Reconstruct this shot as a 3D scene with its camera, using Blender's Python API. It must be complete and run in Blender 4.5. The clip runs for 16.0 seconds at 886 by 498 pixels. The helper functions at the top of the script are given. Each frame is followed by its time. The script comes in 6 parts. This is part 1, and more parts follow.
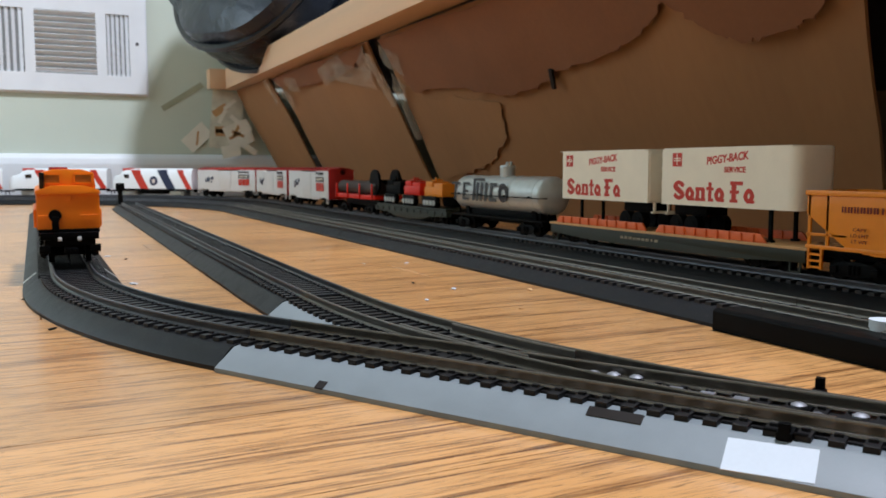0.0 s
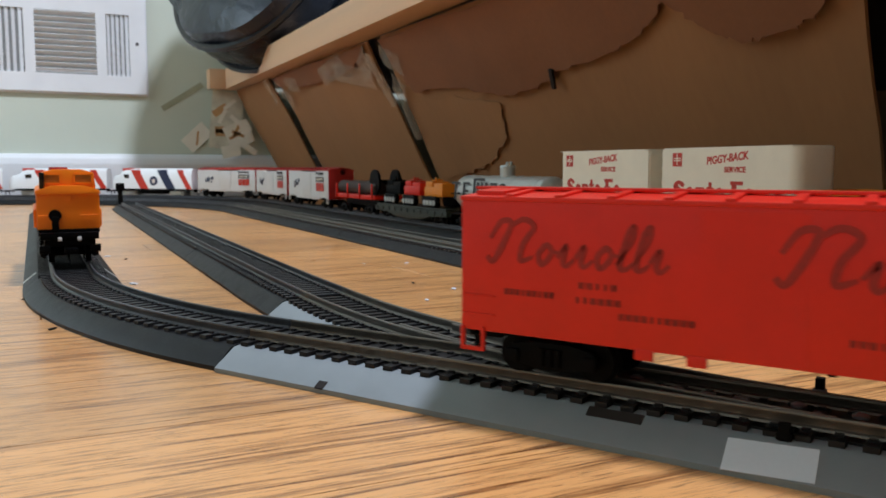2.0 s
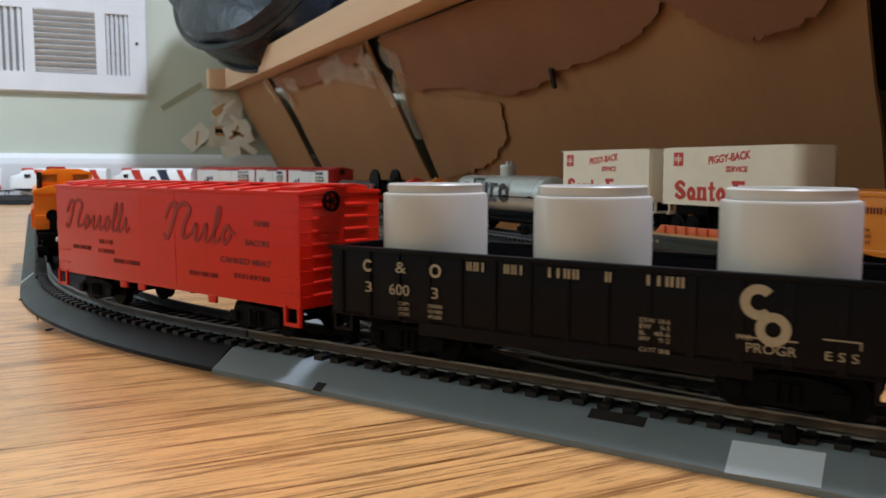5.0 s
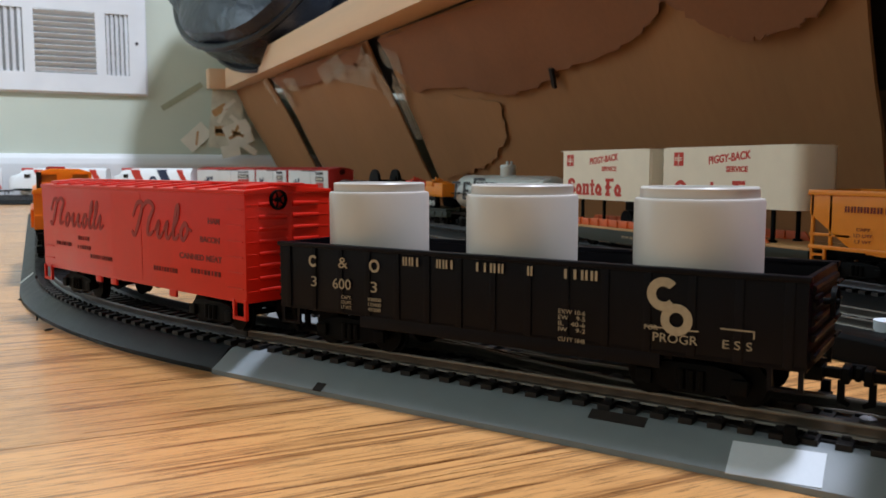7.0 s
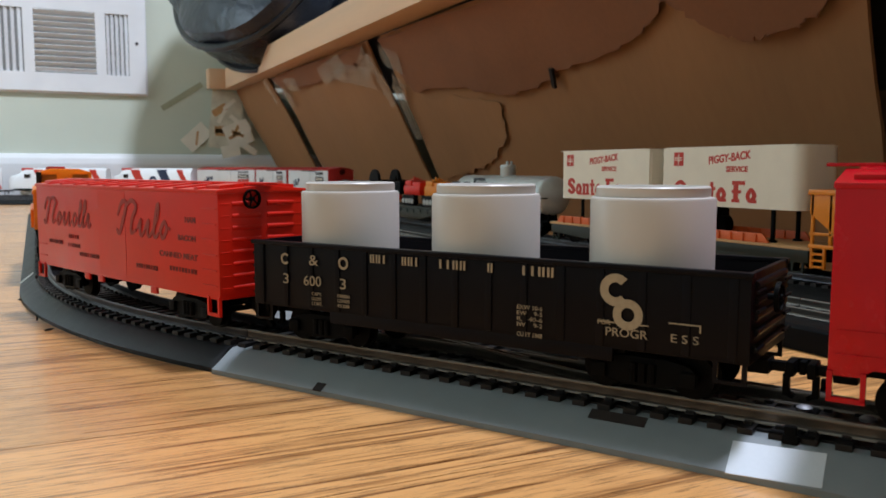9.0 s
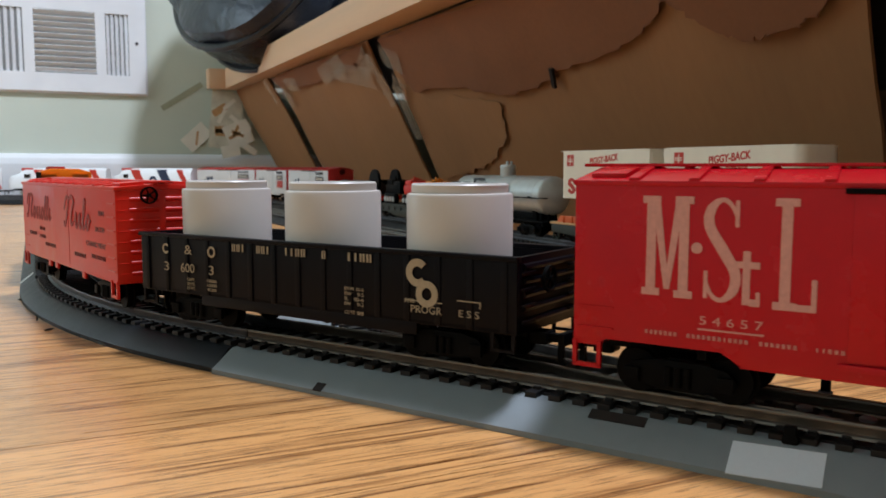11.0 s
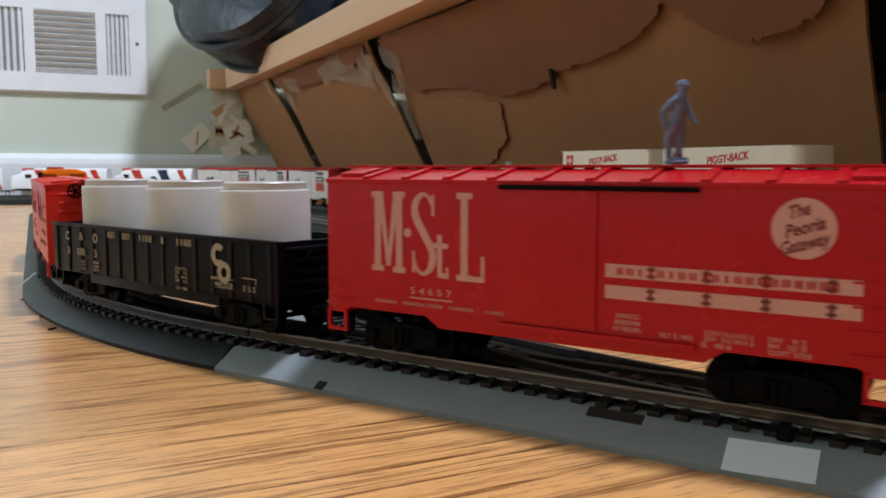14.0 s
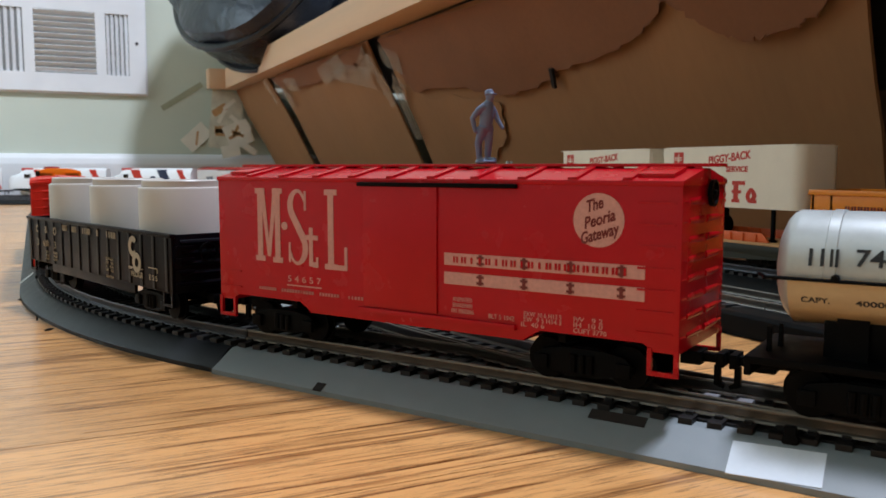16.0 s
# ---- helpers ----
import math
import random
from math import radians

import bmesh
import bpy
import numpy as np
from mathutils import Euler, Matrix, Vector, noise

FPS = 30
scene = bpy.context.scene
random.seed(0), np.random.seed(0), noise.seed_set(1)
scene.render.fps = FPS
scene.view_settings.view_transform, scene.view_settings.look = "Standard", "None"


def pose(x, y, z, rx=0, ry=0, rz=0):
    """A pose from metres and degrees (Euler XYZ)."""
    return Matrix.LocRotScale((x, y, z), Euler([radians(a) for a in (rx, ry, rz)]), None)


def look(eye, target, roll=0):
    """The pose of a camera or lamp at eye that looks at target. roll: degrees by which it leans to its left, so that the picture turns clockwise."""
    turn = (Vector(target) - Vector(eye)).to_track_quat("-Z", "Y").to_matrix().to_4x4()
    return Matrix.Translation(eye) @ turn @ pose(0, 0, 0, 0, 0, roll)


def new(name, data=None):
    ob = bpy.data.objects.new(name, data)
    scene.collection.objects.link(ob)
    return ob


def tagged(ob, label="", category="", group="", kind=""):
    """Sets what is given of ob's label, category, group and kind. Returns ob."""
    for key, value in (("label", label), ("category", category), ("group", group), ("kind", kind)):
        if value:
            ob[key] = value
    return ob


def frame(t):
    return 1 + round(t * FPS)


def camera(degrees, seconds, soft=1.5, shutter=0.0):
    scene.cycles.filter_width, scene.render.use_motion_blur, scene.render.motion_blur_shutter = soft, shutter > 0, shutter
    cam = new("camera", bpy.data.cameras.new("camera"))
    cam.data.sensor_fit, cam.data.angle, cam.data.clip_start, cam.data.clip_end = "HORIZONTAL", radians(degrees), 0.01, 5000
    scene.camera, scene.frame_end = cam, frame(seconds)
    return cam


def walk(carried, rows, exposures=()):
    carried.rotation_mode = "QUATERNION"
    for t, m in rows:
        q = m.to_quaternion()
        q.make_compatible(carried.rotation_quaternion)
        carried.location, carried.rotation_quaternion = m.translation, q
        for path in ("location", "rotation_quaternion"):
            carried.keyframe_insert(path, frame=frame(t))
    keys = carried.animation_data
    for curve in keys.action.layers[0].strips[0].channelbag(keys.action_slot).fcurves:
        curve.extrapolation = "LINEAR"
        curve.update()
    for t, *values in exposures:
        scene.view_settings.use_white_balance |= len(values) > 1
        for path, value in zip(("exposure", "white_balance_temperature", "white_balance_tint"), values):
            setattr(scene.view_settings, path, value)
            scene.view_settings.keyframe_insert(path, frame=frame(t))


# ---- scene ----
# ---------- camera: a phone lying on the floor; its lens breathes a little as it refocuses ----------
cam = camera(56.3, 16.0, soft=1.6, shutter=0.5)
EYE = 0.063
cam.data.dof.use_dof, cam.data.dof.focus_distance, cam.data.dof.aperture_fstop = True, 0.26, 55


def cam_at(d):
    m = pose(0, 0, EYE, 84.37, 0, -26.2)
    return m @ Matrix.Translation((0, 0, -d))


walk(cam, [(0.0, cam_at(-0.0015)), (4.3, cam_at(-0.0015)), (5.2, cam_at(0.0015)), (12.9, cam_at(0.0015)),
           (13.3, cam_at(-0.0012)), (14.9, cam_at(-0.0012)), (15.3, cam_at(0.0015)), (16.0, cam_at(0.0015))],
     exposures=[(0.0, 0.07), (0.6, 0.05), (2.5, -0.05), (4.2, 0.0), (16.0, 0.0)])

# ---------- light ----------
world = bpy.data.worlds.new("room_world")
scene.world = world
world.use_nodes = True
world.node_tree.nodes["Background"].inputs["Color"].default_value = (0.75, 0.85, 1.0, 1)
world.node_tree.nodes["Background"].inputs["Strength"].default_value = 0.01


def area_lamp(name, m, sx, sy, watts, colour):
    d = bpy.data.lights.new(name, "AREA")
    d.shape, d.size, d.size_y, d.energy, d.color = "RECTANGLE", sx, sy, watts, colour
    ob = new(name, d)
    ob.matrix_world = m
    return ob


area_lamp("ceiling_lamp_light", look((0.70, 0.16, 2.45), (0.3, 0.3, 0)), 0.30, 0.30, 76, (0.82, 0.875, 1.05))
# cool fill added from an unseen window to brighten the left wall and cardboard
area_lamp("left_fill_light", look((-0.78, 1.52, 0.60), (0.35, 1.55, 0.12)), 0.5, 0.5, 4.5, (0.68, 0.85, 1.0))


# ---------- materials ----------
def srgb(h):
    c = [int(h[i:i + 2], 16) / 255 for i in (0, 2, 4)]
    return tuple(v / 12.92 if v < 0.04045 else ((v + 0.055) / 1.055) ** 2.4 for v in c) + (1,)


def mat(name, colour, rough=0.5, metal=0.0, var=0.12, scale=60.0, bump=0.15, fine=900.0, dist=0.0004, spec=0.5,
        stretch=(1, 1, 1), emit=0.0, worn=0.0, per_object=0.0):
    """Colour with two scales of noise, fine relief and some wear in the gloss."""
    m = bpy.data.materials.new(name)
    m.use_nodes = True
    nt = m.node_tree
    N, Lk = nt.nodes, nt.links
    b = N["Principled BSDF"]
    b.inputs["Roughness"].default_value, b.inputs["Metallic"].default_value = rough, metal
    b.inputs["Specular IOR Level"].default_value = spec
    tc = N.new("ShaderNodeTexCoord")
    mp = N.new("ShaderNodeMapping")
    mp.inputs["Scale"].default_value = stretch
    Lk.new(tc.outputs["Object"], mp.inputs["Vector"])
    n1, n2 = N.new("ShaderNodeTexNoise"), N.new("ShaderNodeTexNoise")
    for n, s in ((n1, scale), (n2, fine)):
        n.inputs["Scale"].default_value, n.inputs["Detail"].default_value = s, 6
        Lk.new(mp.outputs[0], n.inputs["Vector"])
    mix = N.new("ShaderNodeMix")
    mix.data_type = "RGBA"
    c = colour if len(colour) == 4 else (*colour, 1)
    mix.inputs[6].default_value = tuple(v * (1 - var) for v in c[:3]) + (1,)
    mix.inputs[7].default_value = tuple(min(1, v * (1 + var)) for v in c[:3]) + (1,)
    add = N.new("ShaderNodeMath")
    add.operation = "MULTIPLY_ADD"
    add.inputs[1].default_value = 0.35
    Lk.new(n2.outputs["Fac"], add.inputs[0])
    Lk.new(n1.outputs["Fac"], add.inputs[2])
    ramp = N.new("ShaderNodeMapRange")
    ramp.inputs["From Min"].default_value, ramp.inputs["From Max"].default_value = 0.42, 0.95
    Lk.new(add.outputs[0], ramp.inputs["Value"])
    Lk.new(ramp.outputs[0], mix.inputs[0])
    out = mix.outputs[2]
    if per_object:
        info = N.new("ShaderNodeObjectInfo")
        hsv = N.new("ShaderNodeHueSaturation")
        mr = N.new("ShaderNodeMapRange")
        mr.inputs["To Min"].default_value, mr.inputs["To Max"].default_value = 1 - per_object, 1 + per_object
        Lk.new(info.outputs["Random"], mr.inputs["Value"])
        Lk.new(mr.outputs[0], hsv.inputs["Value"])
        Lk.new(out, hsv.inputs["Color"])
        out = hsv.outputs[0]
    if worn:
        n3 = N.new("ShaderNodeTexNoise")
        n3.inputs["Scale"].default_value, n3.inputs["Detail"].default_value = scale * 4, 9
        Lk.new(mp.outputs[0], n3.inputs["Vector"])
        r3 = N.new("ShaderNodeMapRange")
        r3.inputs["From Min"].default_value, r3.inputs["From Max"].default_value = 0.62, 0.74
        r3.inputs["To Max"].default_value = worn
        Lk.new(n3.outputs["Fac"], r3.inputs["Value"])
        dm = N.new("ShaderNodeMix")
        dm.data_type = "RGBA"
        dm.inputs[7].default_value = (0.32, 0.29, 0.25, 1)
        Lk.new(r3.outputs[0], dm.inputs[0])
        Lk.new(out, dm.inputs[6])
        out = dm.outputs[2]
    Lk.new(out, b.inputs["Base Color"])
    rr = N.new("ShaderNodeMapRange")
    rr.inputs["To Min"].default_value, rr.inputs["To Max"].default_value = max(0.02, rough - 0.09), min(1, rough + 0.09)
    Lk.new(n1.outputs["Fac"], rr.inputs["Value"])
    Lk.new(rr.outputs[0], b.inputs["Roughness"])
    if bump:
        bp = N.new("ShaderNodeBump")
        bp.inputs["Strength"].default_value, bp.inputs["Distance"].default_value = bump, dist
        Lk.new(add.outputs[0], bp.inputs["Height"])
        Lk.new(bp.outputs[0], b.inputs["Normal"])
    if emit:
        b.inputs["Emission Color"].default_value = c
        b.inputs["Emission Strength"].default_value = emit
    return m


def wood_mat(name, light, dark, scale=14.0, stretch=(0.55, 17, 1), rough=0.30, per_object=0.16):
    """Oak: long grain along local x, cathedral bands, open dark pores."""
    m = bpy.data.materials.new(name)
    m.use_nodes = True
    nt = m.node_tree
    N, Lk = nt.nodes, nt.links
    b = N["Principled BSDF"]
    tc, mp, info = N.new("ShaderNodeTexCoord"), N.new("ShaderNodeMapping"), N.new("ShaderNodeObjectInfo")
    mp.inputs["Scale"].default_value = stretch
    sc = N.new("ShaderNodeMath")
    sc.operation = "MULTIPLY"
    sc.inputs[1].default_value = 37.0
    Lk.new(info.outputs["Random"], sc.inputs[0])
    cb = N.new("ShaderNodeCombineXYZ")
    Lk.new(sc.outputs[0], cb.inputs[0])
    Lk.new(sc.outputs[0], cb.inputs[2])
    ad = N.new("ShaderNodeVectorMath")
    Lk.new(tc.outputs["Object"], ad.inputs[0])
    Lk.new(cb.outputs[0], ad.inputs[1])
    Lk.new(ad.outputs[0], mp.inputs["Vector"])
    n1, n2, n3 = (N.new("ShaderNodeTexNoise") for _ in range(3))
    for n, s, d in ((n1, scale, 3), (n2, scale * 4.5, 4), (n3, scale * 13, 2)):
        n.inputs["Scale"].default_value, n.inputs["Detail"].default_value = s, d
        n.inputs["Distortion"].default_value = 0.5
        Lk.new(mp.outputs[0], n.inputs["Vector"])
    wv = N.new("ShaderNodeMath")
    wv.operation = "SINE"
    k = N.new("ShaderNodeMath")
    k.operation = "MULTIPLY"
    k.inputs[1].default_value = 17
    Lk.new(n1.outputs["Fac"], k.inputs[0])
    Lk.new(k.outputs[0], wv.inputs[0])
    s1 = N.new("ShaderNodeMath")
    s1.operation = "MULTIPLY_ADD"
    s1.inputs[1].default_value = 0.14
    Lk.new(wv.outputs[0], s1.inputs[0])
    Lk.new(n2.outputs["Fac"], s1.inputs[2])
    ramp = N.new("ShaderNodeValToRGB")
    e = ramp.color_ramp.elements
    e[0].position, e[0].color, e[1].position, e[1].color = 0.24, dark, 0.56, light
    Lk.new(s1.outputs[0], ramp.inputs[0])
    pore = N.new("ShaderNodeMapRange")
    pore.inputs["From Min"].default_value, pore.inputs["From Max"].default_value = 0.37, 0.43
    pore.inputs["To Min"].default_value = 0.42
    Lk.new(n3.outputs["Fac"], pore.inputs["Value"])
    hsv = N.new("ShaderNodeHueSaturation")
    mr = N.new("ShaderNodeMapRange")
    mr.inputs["To Min"].default_value, mr.inputs["To Max"].default_value = 1 - per_object, 1 + per_object
    Lk.new(info.outputs["Random"], mr.inputs["Value"])
    mu = N.new("ShaderNodeMath")
    mu.operation = "MULTIPLY"
    Lk.new(mr.outputs[0], mu.inputs[0])
    Lk.new(pore.outputs[0], mu.inputs[1])
    Lk.new(mu.outputs[0], hsv.inputs["Value"])
    Lk.new(ramp.outputs[0], hsv.inputs["Color"])
    Lk.new(hsv.outputs[0], b.inputs["Base Color"])
    rr = N.new("ShaderNodeMapRange")
    rr.inputs["To Min"].default_value, rr.inputs["To Max"].default_value = rough - 0.1, rough + 0.14
    Lk.new(n2.outputs["Fac"], rr.inputs["Value"])
    Lk.new(rr.outputs[0], b.inputs["Roughness"])
    bp = N.new("ShaderNodeBump")
    bp.inputs["Strength"].default_value, bp.inputs["Distance"].default_value = 0.25, 0.0003
    Lk.new(mu.outputs[0], bp.inputs["Height"])
    Lk.new(bp.outputs[0], b.inputs["Normal"])
    return m


OAK = wood_mat("oak_floor", srgb("DAA062"), srgb("774820"), 11.0, (0.6, 19, 1))
OAK.node_tree.nodes["Principled BSDF"].inputs["Coat Weight"].default_value = 0.5
OAK.node_tree.nodes["Principled BSDF"].inputs["Coat Roughness"].default_value = 0.22
PINE = mat("pine_board", srgb("D8B28E"), 0.5, var=0.09, scale=5, fine=110, bump=0.1, stretch=(8, 0.4, 8), worn=0.15)
WALL = mat("green_wall_paint", srgb("CBD5C6"), 0.7, var=0.05, scale=6, fine=300, bump=0.2)
WHITE = mat("white_gloss_paint", srgb("E8ECEE"), 0.35, var=0.04, scale=20, bump=0.1)
# mid-grey on the unseen ceiling, to lower the bounced light
CEIL = mat("ceiling_paint", srgb("B4B2AC"), 0.85, var=0.04, scale=5, fine=150)
CARD = mat("cardboard", srgb("986B43"), 0.8, var=0.13, scale=7, fine=160, bump=0.25, dist=0.001, stretch=(1, 0.3, 1.5))
CARD_IN = mat("torn_cardboard_face", srgb("7F5030"), 0.82, var=0.14, scale=9, fine=220, bump=0.3, dist=0.001)


def clear_tape():
    """Thin clear film: mostly see-through, with crinkled gloss."""
    m = mat("clear_tape", srgb("D8C8B0"), 0.14, var=0.2, scale=60, fine=260, bump=0.9, dist=0.004)
    nt = m.node_tree
    tr, mx = nt.nodes.new("ShaderNodeBsdfTransparent"), nt.nodes.new("ShaderNodeMixShader")
    n, r = nt.nodes.new("ShaderNodeTexNoise"), nt.nodes.new("ShaderNodeMapRange")
    n.inputs["Scale"].default_value, n.inputs["Detail"].default_value = 55, 5
    r.inputs["From Min"].default_value, r.inputs["From Max"].default_value = 0.47, 0.72
    r.inputs["To Min"].default_value, r.inputs["To Max"].default_value = 0.10, 0.95
    nt.links.new(n.outputs["Fac"], r.inputs["Value"])
    nt.links.new(r.outputs[0], mx.inputs[0])
    nt.links.new(tr.outputs[0], mx.inputs[1])
    nt.links.new(nt.nodes["Principled BSDF"].outputs[0], mx.inputs[2])
    nt.links.new(mx.outputs[0], nt.nodes["Material Output"].inputs[0])
    return m


TAPE = clear_tape()
PAPER = mat("white_paper", srgb("CDD5DC"), 0.6, var=0.06, scale=30)
SCRAP = mat("cream_paper", srgb("EDE9DA"), 0.7, var=0.06, scale=30)
# near-black brown: slab under the planks, shade plates on the shoulder, torn flap
DARK_GAP = mat("dark_gap_brown", srgb("1A120C"), 0.9)
BAG = mat("dark_blue_vinyl", srgb("1E2530"), 0.28, var=0.3, scale=9, fine=60, bump=0.7, dist=0.01)
BAG_RIM = mat("black_rim", srgb("14171B"), 0.35)
BED = mat("grey_mattress", srgb("7A7C80"), 0.9, var=0.1, scale=12)
DARK = mat("black_plastic", srgb("060708"), 0.5, var=0.3, scale=200, bump=0.2, dist=0.0002, spec=0.06)
ROADBED = mat("charcoal_roadbed", srgb("121316"), 0.5, var=0.25, scale=120, fine=2600, bump=0.5, dist=0.0003, worn=0.06, spec=0.2)
GREY = mat("grey_roadbed", srgb("7A8285"), 0.5, var=0.08, scale=90, fine=2600, bump=0.35, dist=0.0002)
TIE = mat("tie_plastic", srgb("18181A"), 0.5, spec=0.45, var=0.25, scale=300, fine=2500, bump=0.5, dist=0.0002)
TIE_B = mat("brown_tie_plastic", srgb("121010"), 0.5, spec=0.3, var=0.25, scale=300, fine=2500, bump=0.5, dist=0.0002)
STEEL = mat("rail_steel", srgb("55565A"), 0.42, 0.7, var=0.25, scale=150, bump=0.15, dist=0.0001, worn=0.08)
BRIGHT = mat("bright_tinned_steel", srgb("86878A"), 0.55, 0.7, var=0.15, scale=200, bump=0.1, dist=0.0001)
NICKEL = mat("nickel_rail", srgb("6B665F"), 0.4, 0.8, var=0.15, scale=150, bump=0.1, dist=0.0001)
RED = mat("red_plastic", srgb("B40718"), 0.25, spec=0.28, var=0.05, scale=150, bump=0.06, dist=0.0001)
RED_M = mat("orange_red_plastic", srgb("D42212"), 0.32, spec=0.4, var=0.06, scale=150, bump=0.06, dist=0.0001)
BLACK = mat("black_car_plastic", srgb("03030A"), 0.4, var=0.15, scale=200, bump=0.1, dist=0.0001, spec=0.13)
CAR_W = mat("white_car_plastic", srgb("D2D1D0"), 0.42, var=0.04, scale=80, bump=0.05, dist=0.0001)
RAMP = mat("burnt_orange_plastic", srgb("D9632A"), 0.45, var=0.08, scale=120, bump=0.06, dist=0.0001)
OLIVE_STRIP = mat("olive_strip", srgb("A4A88F"), 0.6, var=0.1, scale=60)
WRAP = mat("yellowed_wrap", srgb("D9D6C2"), 0.5, var=0.2, scale=40, bump=0.5, dist=0.002)
ORANGE = mat("orange_plastic", srgb("FF8410"), 0.38, var=0.06, scale=120, bump=0.06, dist=0.0001)
YELLOW_O = mat("yellow_orange_plastic", srgb("E08418"), 0.4, var=0.06, scale=120, bump=0.06, dist=0.0001)
SILVER = mat("silver_paint", srgb("B8BEBE"), 0.34, 0.3, var=0.08, scale=150, bump=0.06, dist=0.0001)
CREAM = mat("cream_underside", srgb("C9B48E"), 0.5, var=0.1, scale=150)
TRAILER = mat("ivory_plastic", srgb("EDE5D3"), 0.42, var=0.04, scale=80, bump=0.05, dist=0.0001)
TUBE = mat("white_tube_plastic", srgb("C9C4BE"), 0.38, var=0.02, scale=60, bump=0.03, dist=0.0001)
DGREEN = mat("dark_green_plastic", srgb("182218"), 0.5, var=0.15, scale=120)
TAN = mat("tan_deck", srgb("C79C6B"), 0.6, var=0.1, scale=200)
MAROON = mat("oxide_red_plastic", srgb("A32420"), 0.42, var=0.08, scale=120)
INK_W = mat("white_print", srgb("D8CFC8"), 0.5, var=0.08, scale=900, bump=0)
INK_P = mat("pinkish_white_print", srgb("CB958D"), 0.5, var=0.1, scale=900, bump=0)
INK_D = mat("dark_maroon_print", srgb("6A1210"), 0.45, var=0.1, scale=900, bump=0)
INK_S = mat("dark_red_script", srgb("961812"), 0.45, var=0.15, scale=900, bump=0)
INK_K = mat("black_print", srgb("17171C"), 0.45, var=0.1, scale=900, bump=0)
INK_R = mat("red_print", srgb("C0301F"), 0.45, var=0.1, scale=900, bump=0)
INK_G = mat("gold_print", srgb("9F937C"), 0.45, var=0.1, scale=900, bump=0)
INK_B = mat("navy_print", srgb("1C2A4A"), 0.45, var=0.1, scale=900, bump=0)
FIG = mat("grey_blue_figure_plastic", srgb("64708C"), 0.34, var=0.06, scale=300, bump=0.06)
GLASS_D = mat("dark_window", srgb("1A0F0A"), 0.15)


# ---------- mesh tools ----------
def bx(bm, x0, x1, y0, y1, z0, z1, bev=0.0, m=None):
    g = bmesh.ops.create_cube(bm, size=1.0, matrix=Matrix.LocRotScale(
        ((x0 + x1) / 2, (y0 + y1) / 2, (z0 + z1) / 2), None, (abs(x1 - x0), abs(y1 - y0), abs(z1 - z0))))
    vs = g["verts"]
    if bev:
        es = list({e for v in vs for e in v.link_edges})
        r = bmesh.ops.bevel(bm, geom=es, offset=bev, segments=2, affect="EDGES", profile=0.6)
        vs = list({v for f in r["faces"] for v in f.verts} | {v for v in vs if v.is_valid})
    if m is not None:
        bmesh.ops.transform(bm, matrix=m, verts=vs)
    return vs


def cy(bm, p0, p1, r0, r1=None, seg=18):
    p0, p1 = Vector(p0), Vector(p1)
    q = (p1 - p0).to_track_quat("Z", "Y").to_matrix().to_4x4()
    return bmesh.ops.create_cone(bm, cap_ends=True, segments=seg, radius1=r0, radius2=r0 if r1 is None else r1,
                                 depth=(p1 - p0).length, matrix=Matrix.Translation((p0 + p1) / 2) @ q)["verts"]


def lathe(bm, prof, seg=32, m=None):
    """prof: (radius, z) from bottom to top, closed at both ends where the radius is not 0."""
    rings = []
    for r, z in prof:
        rings.append([bm.verts.new((r * math.cos(2 * math.pi * i / seg), r * math.sin(2 * math.pi * i / seg), z)) for i in range(seg)])
    for a, b in zip(rings, rings[1:]):
        for i in range(seg):
            bm.faces.new((a[i], a[(i + 1) % seg], b[(i + 1) % seg], b[i]))
    vs = [v for r in rings for v in r]
    if m is not None:
        bmesh.ops.transform(bm, matrix=m, verts=vs)
    return vs


def extrude_poly(bm, poly, axis, a, b, bev=0.0):
    """A closed outline of (p, q) pushed from a to b: axis 'y' takes (x, z), 'x' takes (y, z), 'z' takes (x, y)."""
    put = {"y": lambda p, q, t: (p, t, q), "x": lambda p, q, t: (t, p, q), "z": lambda p, q, t: (p, q, t)}[axis]
    va = [bm.verts.new(put(p, q, a)) for p, q in poly]
    vb = [bm.verts.new(put(p, q, b)) for p, q in poly]
    fs = [bm.faces.new(va), bm.faces.new(vb[::-1])]
    n = len(poly)
    fs += [bm.faces.new((va[i], va[(i + 1) % n], vb[(i + 1) % n], vb[i])) for i in range(n)]
    if bev:
        es = list({e for f in fs for e in f.edges})
        bmesh.ops.bevel(bm, geom=es, offset=bev, segments=2, affect="EDGES", profile=0.6)
    return va + vb


def mesh_of(name, bm, material, smooth=38):
    bmesh.ops.recalc_face_normals(bm, faces=bm.faces[:])
    me = bpy.data.meshes.new(name)
    bm.to_mesh(me)
    bm.free()
    me.materials.append(material)
    if smooth:
        me.polygons.foreach_set("use_smooth", [True] * len(me.polygons))
        me.set_sharp_from_angle(angle=radians(smooth))
    return me


def part(name, bm, material, parent=None, label=""):
    ob = new(name, mesh_of(name, bm, material))
    if parent is not None:
        ob.parent = parent
    if label:
        tagged(ob, label)
    return ob


def thing(name, label, category, group="", m=None, kind=""):
    ob = tagged(new(name), label, category, group, kind)
    if m is not None:
        ob.matrix_world = m
    return ob


def solid(name, bm, material, label, category, group="", kind="", m=None):
    ob = tagged(part(name, bm, material), label, category, group, kind)
    if m is not None:
        ob.matrix_world = m
    return ob


B = bmesh.new


def side_m(x, y, z):
    """Frame for print on a car's +y side: its own x runs towards -x, its y runs up."""
    return Matrix(((-1, 0, 0, x), (0, 0, 1, y), (0, 1, 0, z), (0, 0, 0, 1)))


